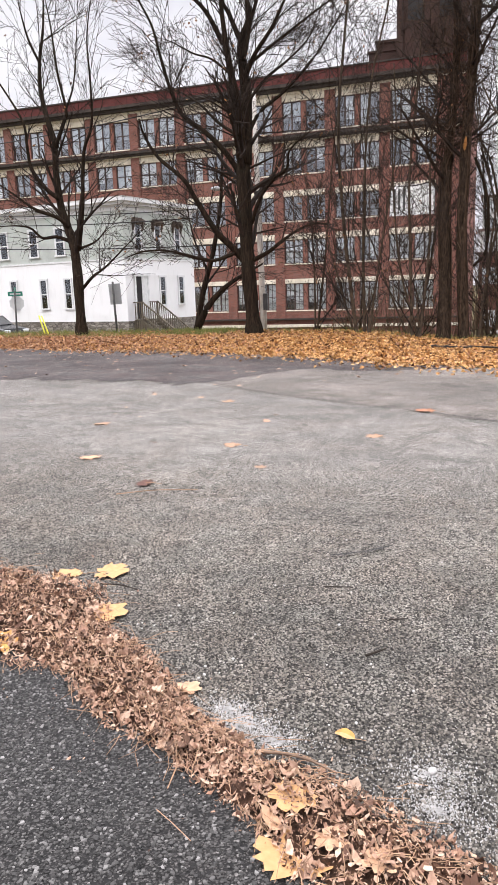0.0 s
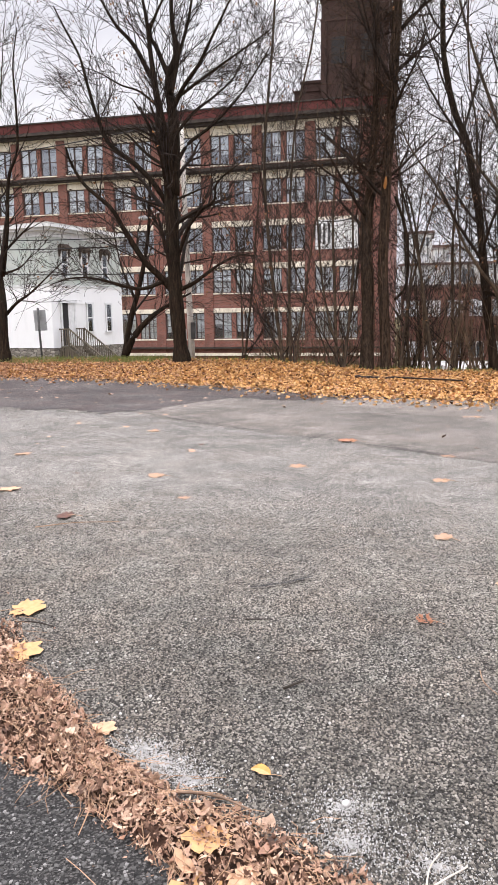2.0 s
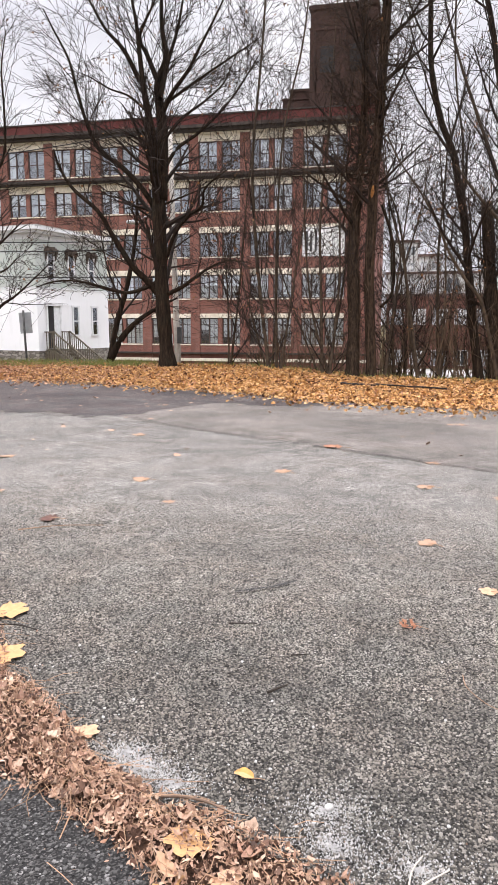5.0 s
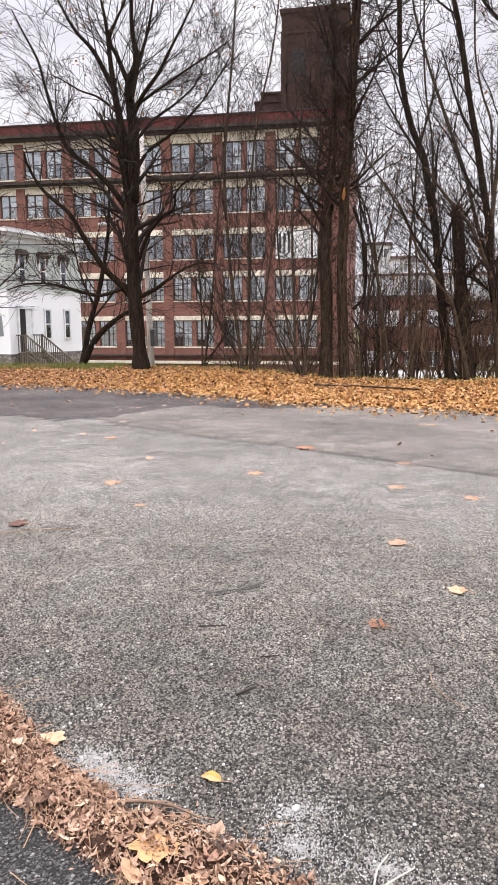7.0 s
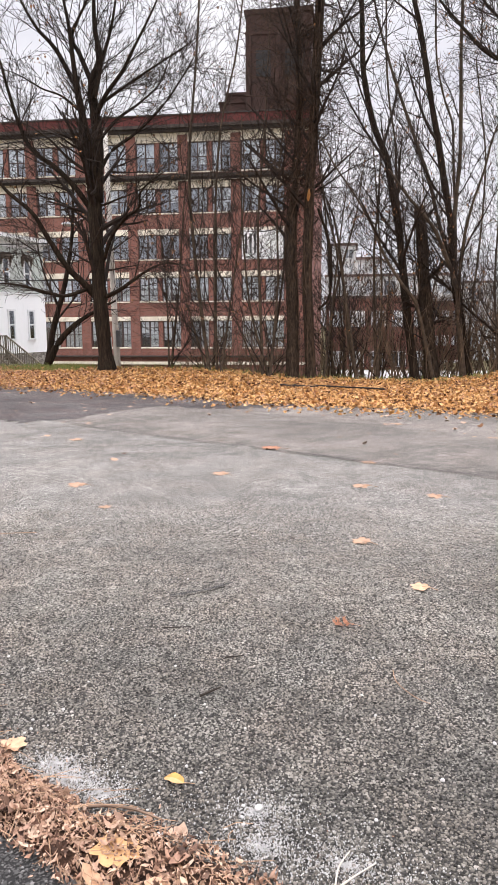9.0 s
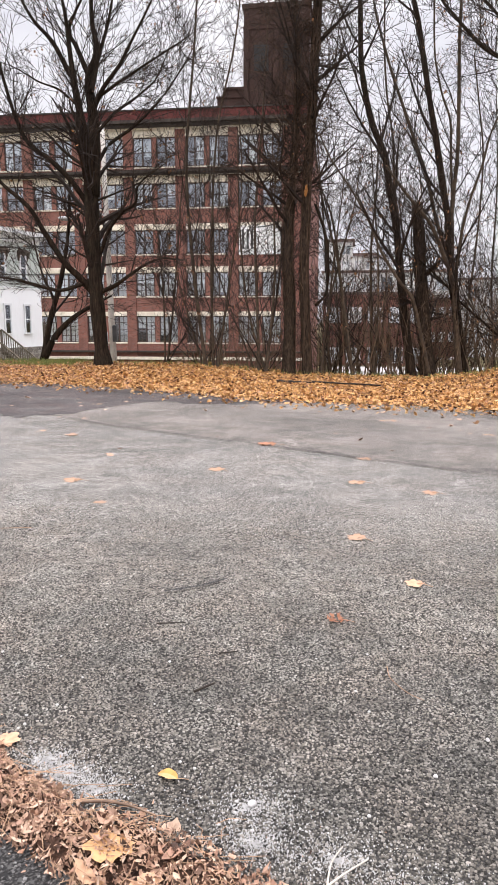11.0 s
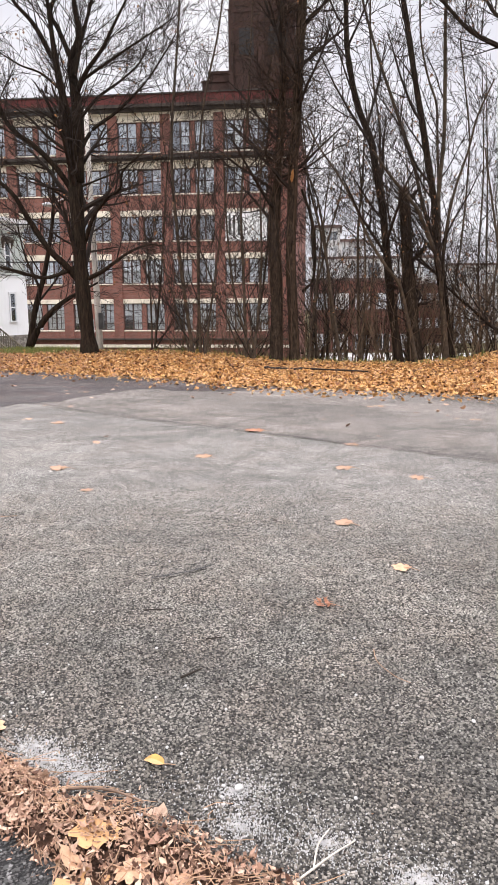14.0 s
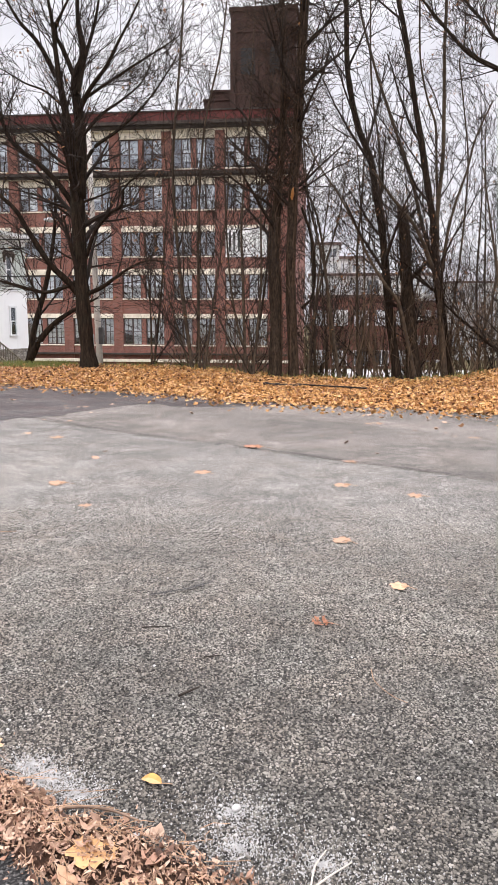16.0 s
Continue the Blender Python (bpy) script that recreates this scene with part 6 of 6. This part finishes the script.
for k in range(20):
    # a few longer stalks caught along the stick
    x = rg.uniform(-0.82, -0.50)
    p = Vector((x, 1.935 + 0.045 * rg.gauss(0, 1) - 0.25 * (x + 0.66), 0))
    p.z = berm_h(p.x, p.y) + rg.uniform(0.012, 0.030)
    a = rg.gauss(-0.15, 0.3)
    d = Vector((math.cos(a), math.sin(a), rg.uniform(-0.06, 0.05))) * rg.uniform(0.07, 0.18)
    tube(SV, SF, [p, p + d * 0.5 + Vector((0, rg.gauss(0, 0.010), 0.004)), p + d], [0.0016, 0.0013, 0.0009], 3, cap=False)
tagged(new("broken_leaves", raw_mesh("broken_leaves", V, F, "leaf_brown")), "curled dry broken leaves heaped on the ridge", "leaves", kind="stuff")
tagged(new("leaf_stalks", raw_mesh("leaf_stalks", SV, SF, "dry_stalk")), "thin dry stalks scattered in the leaf ridge", "stalks", kind="stuff")


def maple_leaf(x, y, size, yaw, material, label, seed, z=None, curl=0.5, tilt=0.0):
    rg = random.Random(seed)
    o = []
    pts = leaf_outline(rg)
    for i, (px, py) in enumerate(pts):
        qx, qy = pts[(i + 1) % len(pts)]
        o += [(px * 0.94, py * 0.94), ((px + qx) / 2 * rg.uniform(1.04, 1.26), (py + qy) / 2 * rg.uniform(1.04, 1.26))]
    if size < 0.1:
        o = [(0.30 * math.cos(2 * math.pi * q / 12) * rg.uniform(0.55, 1.3), 0.55 * math.sin(2 * math.pi * q / 12) * rg.uniform(0.7, 1.15)) for q in range(12)]
        curl, tilt = rg.uniform(2.5, 5.0), rg.gauss(0, 0.35)
    lf = tagged(new("fallen_leaf"), label, "leaf", group="single leaves on the asphalt")
    V, F = [], []
    add_leaf(V, F, Vector((0, 0, 0.007)), size, 0, tilt, curl * 0.28, o, rg)
    me = raw_mesh("blade", V, F, material, True)
    hang("blade", me, lf)
    V, F = [], []
    tube(V, F, [Vector((0, 0, 0.012)), Vector((0.01, -0.3 * size, 0.012)), Vector((0.05 * size, -0.75 * size, 0.004))], [0.0022, 0.0018, 0.0016], 4)
    hang("stalk", raw_mesh("stalk", V, F, "dry_stalk"), lf)
    lf.matrix_basis = pose(x, y, (berm_h(x, y) if y < 3.6 else lot_z(x, y)) + (z or 0.004), 0, 0, yaw)
    return lf


def folded_leaf(x, y, size, yaw, label):
    """A small oval leaf folded along its rib, one half yellow and one half browned."""
    lf = tagged(new("fallen_leaf"), label, "leaf", group="single leaves on the asphalt")
    for name, mat, sgn, rise in (("blade", "leaf_yellow", 1, 0.10), ("browned_blade", "leaf_tan", -1, 0.16)):
        V, F, n = [], [], 9
        for i in range(n):
            u = i / (n - 1)
            w = 0.36 * size * math.sin(math.pi * u) ** 0.7 * (1 + 0.14 * math.sin(9 * u + sgn))
            bow = 0.010 * math.sin(math.pi * u)
            for j in range(4):
                q = w * j / 3
                V.append((sgn * q * (1 - 0.3 * rise), (u - 0.5) * size, 0.004 + bow + q * rise * (1 - 0.5 * j / 3)))
        for i in range(n - 1):
            for j in range(3):
                a = 4 * i + j
                F.append((a, a + 1, a + 5, a + 4) if sgn > 0 else (a, a + 4, a + 5, a + 1))
        hang(name, raw_mesh(name, V, F, mat, True), lf)
    V, F = [], []
    tube(V, F, [Vector((0, -0.5 * size, 0.005)), Vector((0.004, -0.7 * size, 0.006)), Vector((0.012, -0.95 * size, 0.003))], [0.0013, 0.0011, 0.0009], 4)
    hang("stalk", raw_mesh("stalk", V, F, "dry_stalk"), lf)
    lf.matrix_basis = pose(x, y, berm_h(x, y) + 0.012, 0, 0, yaw)


def crumpled_leaf(x, y, size, label):
    """A dried leaf drawn up into curled lobes."""
    rg = random.Random(77)
    lf = tagged(new("fallen_leaf"), label, "leaf", group="single leaves on the asphalt")
    V, F = [], []
    for k in range(22):
        a = rg.uniform(0, 6.28)
        q = size * 0.42 * rg.random() ** 0.6
        add_leaf(V, F, Vector((q * math.cos(a) * 1.25, q * math.sin(a) * 0.8, 0.008 + rg.uniform(0, 0.014))), rg.uniform(0.022, 0.05), a + rg.gauss(0, 0.5), rg.gauss(0, 0.6), rg.uniform(-2.0, 2.6), scrap(rg), rg)
    hang("blade", raw_mesh("blade", V, F, "leaf_rust", True), lf)
    V, F = [], []
    tube(V, F, [Vector((0, 0, 0.015)), Vector((0.03, -0.02, 0.018)), Vector((0.075, -0.03, 0.006))], [0.0016, 0.0013, 0.001], 4)
    hang("stalk", raw_mesh("stalk", V, F, "dry_stalk"), lf)
    lf.matrix_basis = pose(x, y, lot_z(x, y) + 0.003, 0, 0, 12)


TAN, YEL, RED, PALE = "large tan maple leaf lying flat", "small yellow leaf on the asphalt", "curled reddish-brown leaf on the asphalt", "pale dry leaf on the leaf ridge"
for k, (x, y, size, yaw, mat, lab) in enumerate((
        (-2.03, 3.23, 0.21, -70, "leaf_tan", TAN), (-2.22, 3.13, 0.15, 40, "leaf_tan", TAN), (-1.78, 2.76, 0.22, -80, "leaf_tan", TAN), (-2.06, 2.36, 0.24, 100, "leaf_yellow", TAN),
        (-0.52, 1.58, 0.21, 20, "leaf_tan", TAN), (-0.58, 1.79, 0.14, 160, "leaf_tan", TAN), (-0.62, 1.68, 0.09, 60, "leaf_pale", PALE), (-1.14, 2.28, 0.10, -30, "leaf_pale", PALE),
        (-0.45, 1.66, 0.10, 250, "leaf_pale", PALE), (-0.30, 1.62, 0.10, 120, "leaf_pale", PALE), (-0.40, 1.76, 0.08, 10, "leaf_red", PALE),
        (-0.51, 2.15, 0.075, 75, "leaf_yellow", YEL), (0.03, 3.50, 0.125, 80, "leaf_red", RED), (0.46, 4.06, 0.12, 70, "leaf_pale", "pale tan leaf on the asphalt"),
        (0.26, 8.11, 0.17, 20, "leaf_pale", "pale tan leaf on the asphalt"), (-0.91, 9.0, 0.26, 85, "leaf_rust", TAN), (-1.26, 7.24, 0.18, 60, "leaf_red", RED), (-2.53, 6.53, 0.19, 90, "leaf_tan", TAN),
        (0.14, 4.93, 0.15, 60, "leaf_red", RED), (0.81, 6.46, 0.16, 75, "leaf_pale", "pale tan leaf on the asphalt"), (-2.68, 4.95, 0.17, 95, "leaf_dark", "dark brown curled leaf on the asphalt"), (0.74, 11.64, 0.28, 80, "leaf_rust", TAN),
        (2.01, 10.25, 0.16, 10, "leaf_dark", "dark brown curled leaf on the asphalt"), (-4.52, 7.39, 0.2, 50, "leaf_tan", TAN), (-3.71, 9.46, 0.2, 10, "leaf_tan", TAN), (-3.64, 5.67, 0.2, 10, "leaf_pale", "pale tan leaf on the asphalt"),
        (-1.98, 5.69, 0.11, 10, "leaf_red", RED), (0.17, 6.82, 0.18, 80, "leaf_red", RED), (-4.78, 13.48, 0.26, 60, "leaf_red", RED), (-0.12, 1.72, 0.05, 60, "leaf_red", RED))):
    if lab == YEL:
        folded_leaf(x, y, size, yaw, lab)
    elif mat == "leaf_red" and 0.11 < size < 0.13:
        crumpled_leaf(x, y, size, lab)
    elif y > 4.5 and k % 5:
        maple_leaf(x, y, size, yaw, "leaf_faint", "flat faded pinkish leaf pressed onto the asphalt", 300 + k, z=0.001, curl=0.15)
    else:
        maple_leaf(x, y, size, yaw, mat, lab, 300 + k, curl=0.9 if mat == "leaf_red" else 0.25)

rg = random.Random(61)
V, F = [], []
for k in range(170):
    x, y = rg.uniform(-13, 4.5), 5.0 + 12.5 * rg.random() ** 0.55
    if y > edge_y(x) - 0.2:
        continue
    add_leaf(V, F, Vector((x, y, lot_z(x, y) + 0.018)), rg.uniform(0.02, 0.065) * (1 + y / 14), rg.uniform(0, 6.28), rg.gauss(0, 0.2), rg.uniform(-0.3, 0.8), outs[k % 12], rg)
tagged(new("scattered_leaves", raw_mesh("scattered_leaves", V, F, "leaf_brown")), "few scattered brown leaf scraps over the lot", "leaves", kind="stuff")

V, F = [], []
for k in range(420):
    x, y = rg.uniform(-6, 3.2), 3.2 + 8.5 * rg.random()
    if y > edge_y(x) - 0.2:
        continue
    add_leaf(V, F, Vector((x, y, lot_z(x, y) + 0.010)), rg.uniform(0.010, 0.026), rg.uniform(0, 6.28), rg.gauss(0, 0.5), rg.uniform(-2.0, 2.4), scrap(rg), rg)
tagged(new("leaf_crumbs", raw_mesh("leaf_crumbs", V, F, "dark_twig")), "small dark crumbs of leaf and bark on the lot", "crumbs", kind="stuff")


def twig(pts, r, mat, label):
    t = tagged(new("twig"), label, "twig", group="twigs on the asphalt")
    V, F = [], []
    path = smooth_path([(x, y, berm_h(x, y) + 0.016 + z) for x, y, z in pts], 5)
    n = len(path)
    tube(V, F, path, [r * (1 - 0.5 * i / n) for i in range(n)], 6)
    hang("stem", raw_mesh("stem", V, F, mat, True), t)


twig(((-0.54, 2.70, 0), (-0.50, 2.74, 0.003), (-0.47, 2.78, 0)), 0.006, "dark_twig", "short dark broken twig on the asphalt")
twig(((-0.73, 1.960, 0.022), (-0.66, 1.972, 0.022), (-0.58, 1.965, 0.02), (-0.49, 1.940, 0.012)), 0.0058, "stick_wood", "dark stick lying along the leaf ridge")
twig(((-0.02, 1.70, 0.0), (0.06, 1.78, 0.01), (0.13, 1.86, 0.0)), 0.004, "pale_twig", "pale bleached twig on the dusty asphalt")
twig(((0.02, 1.74, 0.0), (0.03, 1.82, 0.01), (0.06, 1.90, 0.0)), 0.003, "pale_twig", "pale bleached twig on the dusty asphalt")
twig(((0.24, 3.02, 0), (0.25, 2.90, 0.006), (0.31, 2.79, 0.006), (0.37, 2.75, 0)), 0.0022, "dry_stalk", "thin curved dry stalk on the asphalt")
twig(((-0.86, 3.33, 0), (-0.80, 3.345, 0.0), (-0.72, 3.36, 0)), 0.004, "dark_twig", "short dark broken twig on the asphalt")
twig(((-0.50, 3.05, 0), (-0.46, 3.065, 0.0), (-0.42, 3.08, 0)), 0.004, "dark_twig", "short dark broken twig on the asphalt")
twig(((-2.75, 4.6, 0), (-2.5, 4.75, 0.006), (-2.2, 4.85, 0)), 0.004, "dry_stalk", "thin dry stalk on the asphalt")
twig(((-1.95, 3.02, 0.02), (-1.85, 3.04, 0.02), (-1.75, 3.05, 0.0)), 0.004, "dark_twig", "thin dark twig at the edge of the leaf ridge")

# stones standing free in the ravelled asphalt between the ridge and the middle of the lot
nr = np.random.default_rng(12)
PITCH = 0.0094
gx, gy = np.meshgrid(np.arange(-5.0, 1.8, PITCH), np.arange(1.3, 6.8, PITCH * 0.9))
gx[1::2] += PITCH / 2
pts = np.stack([gx.ravel(), gy.ravel()], 1)
pts += nr.uniform(-0.42, 0.42, pts.shape) * PITCH
lim = np.interp(pts[:, 0], BERM_X, BERM_UP)
fade = 0.93 * np.clip((6.2 - pts[:, 1]) / 2.4, 0.0, 1.0)
keep = (pts[:, 1] > lim - 0.05) & (pts[:, 0] > -0.85 * pts[:, 1] - 0.35) & (pts[:, 0] < 0.27 * pts[:, 1] + 0.3) & (nr.random(len(pts)) < fade)
pts = pts[keep]
dk = nr.uniform((-4.2, 0.9), (0.3, 2.6), (48000, 2))
dk = dk[(dk[:, 1] < np.interp(dk[:, 0], BERM_X, BERM_LO) + 0.05) & (dk[:, 0] > -0.85 * dk[:, 1] - 0.4)]


def stone_field(name, pts, small, big, lift, material, label):
    n = len(pts)
    size = small + (big - small) * nr.random(n) ** 1.6
    turn = nr.uniform(0, 6.283, n)
    base = np.array([lot_z(x, y) for x, y in pts]) + lift
    long_ = nr.uniform(0.65, 1.0, n)
    V = np.zeros((n, 10, 3))
    for k in range(5):
        a = 2 * np.pi * k / 5
        for row, (rad, hgt) in enumerate(((1.0, -0.30), (0.84, 0.26))):
            jit = nr.uniform(0.62, 1.28, n) * size * rad
            u, v = np.cos(a) * jit, np.sin(a) * jit * long_
            V[:, 5 * row + k, 0] = pts[:, 0] + u * np.cos(turn) - v * np.sin(turn)
            V[:, 5 * row + k, 1] = pts[:, 1] + u * np.sin(turn) + v * np.cos(turn)
            V[:, 5 * row + k, 2] = base + size * hgt * nr.uniform(-0.2, 1.9, n)
    side = np.array([(k, (k + 1) % 5, 5 + (k + 1) % 5, 5 + k) for k in range(5)])
    step = 10 * np.arange(n)
    F = (side[None, :, :] + step[:, None, None]).reshape(-1, 4).tolist() + (np.arange(5, 10)[None, :] + step[:, None]).tolist()
    return tagged(new(name, raw_mesh(name, V.reshape(-1, 3).tolist(), F, material)), label, "stones", kind="stuff")


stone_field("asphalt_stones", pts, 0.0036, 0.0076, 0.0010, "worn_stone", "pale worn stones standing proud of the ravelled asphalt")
stone_field("drive_stones", dk, 0.0034, 0.0088, 0.0090, "drive_stone", "grey stones set in the dark drive")

# loose pebbles and pale dust beside the ridge
bm = bmesh.new()
bmesh.ops.create_icosphere(bm, subdivisions=2, radius=1.0)
for v in bm.verts:
    v.co *= 1 + 0.25 * noise.noise(v.co * 1.7)
    v.co.z *= 0.6
peb_me = mesh_of("pebble", bm, "pebble", True)
rg = random.Random(9)
spots = [(-0.22, 2.06, 0.016), (0.57, 2.52, 0.009), (-0.49, 1.89, 0.012), (0.36, 2.28, 0.009)]
for k in range(90):
    if k < 55:
        x = rg.uniform(-1.6, 0.7)
        y = berm_up(x) + abs(rg.gauss(0.05, 0.22))
    else:
        x, y = rg.uniform(-1.2, 1.3), rg.uniform(2.0, 4.2)
    spots.append((x, y, rg.uniform(0.003, 0.0075)))
for x, y, r in spots:
    p = tagged(new("pebble", peb_me), "small pale pebble lying on the asphalt", "pebble", group="loose pebbles")
    p.matrix_basis = Matrix.LocRotScale((x, y, berm_h(x, y) + 0.5 * r), Euler((0, 0, rg.uniform(0, 6))), (r, r * rg.uniform(0.7, 1.0), r))
V, F = [], []
for cx, cy, rad in ((-0.94, 2.21, 0.13), (-0.86, 2.14, 0.12), (-0.73, 2.08, 0.13), (-0.23, 2.05, 0.22), (-0.19, 1.90, 0.16), (0.05, 1.86, 0.24), (0.3, 1.75, 0.16)):
    for k in range(1300):
        a, q = rg.uniform(0, 6.28), rad * abs(rg.gauss(0, 0.5))
        x, y = cx + q * math.cos(a) * 1.2, cy + q * math.sin(a) * 0.8
        s = rg.uniform(0.0012, 0.0042)
        z = lot_z(x, y) + 0.0035
        w = rg.uniform(0, 6.28)
        t = len(V)
        for j in range(4):
            V.append((x + s * math.cos(w + j * 1.57) * rg.uniform(0.7, 1.2), y + s * math.sin(w + j * 1.57) * rg.uniform(0.7, 1.2), z - 0.003))
        V.append((x, y, z + s * 0.45))
        F += [(t, t + 1, t + 4), (t + 1, t + 2, t + 4), (t + 2, t + 3, t + 4), (t + 3, t, t + 4)]
tagged(new("pale_grit", raw_mesh("pale_grit", V, F, "pale_dust")), "pale crumbled grit and dust along the leaf ridge", "grit", kind="stuff")
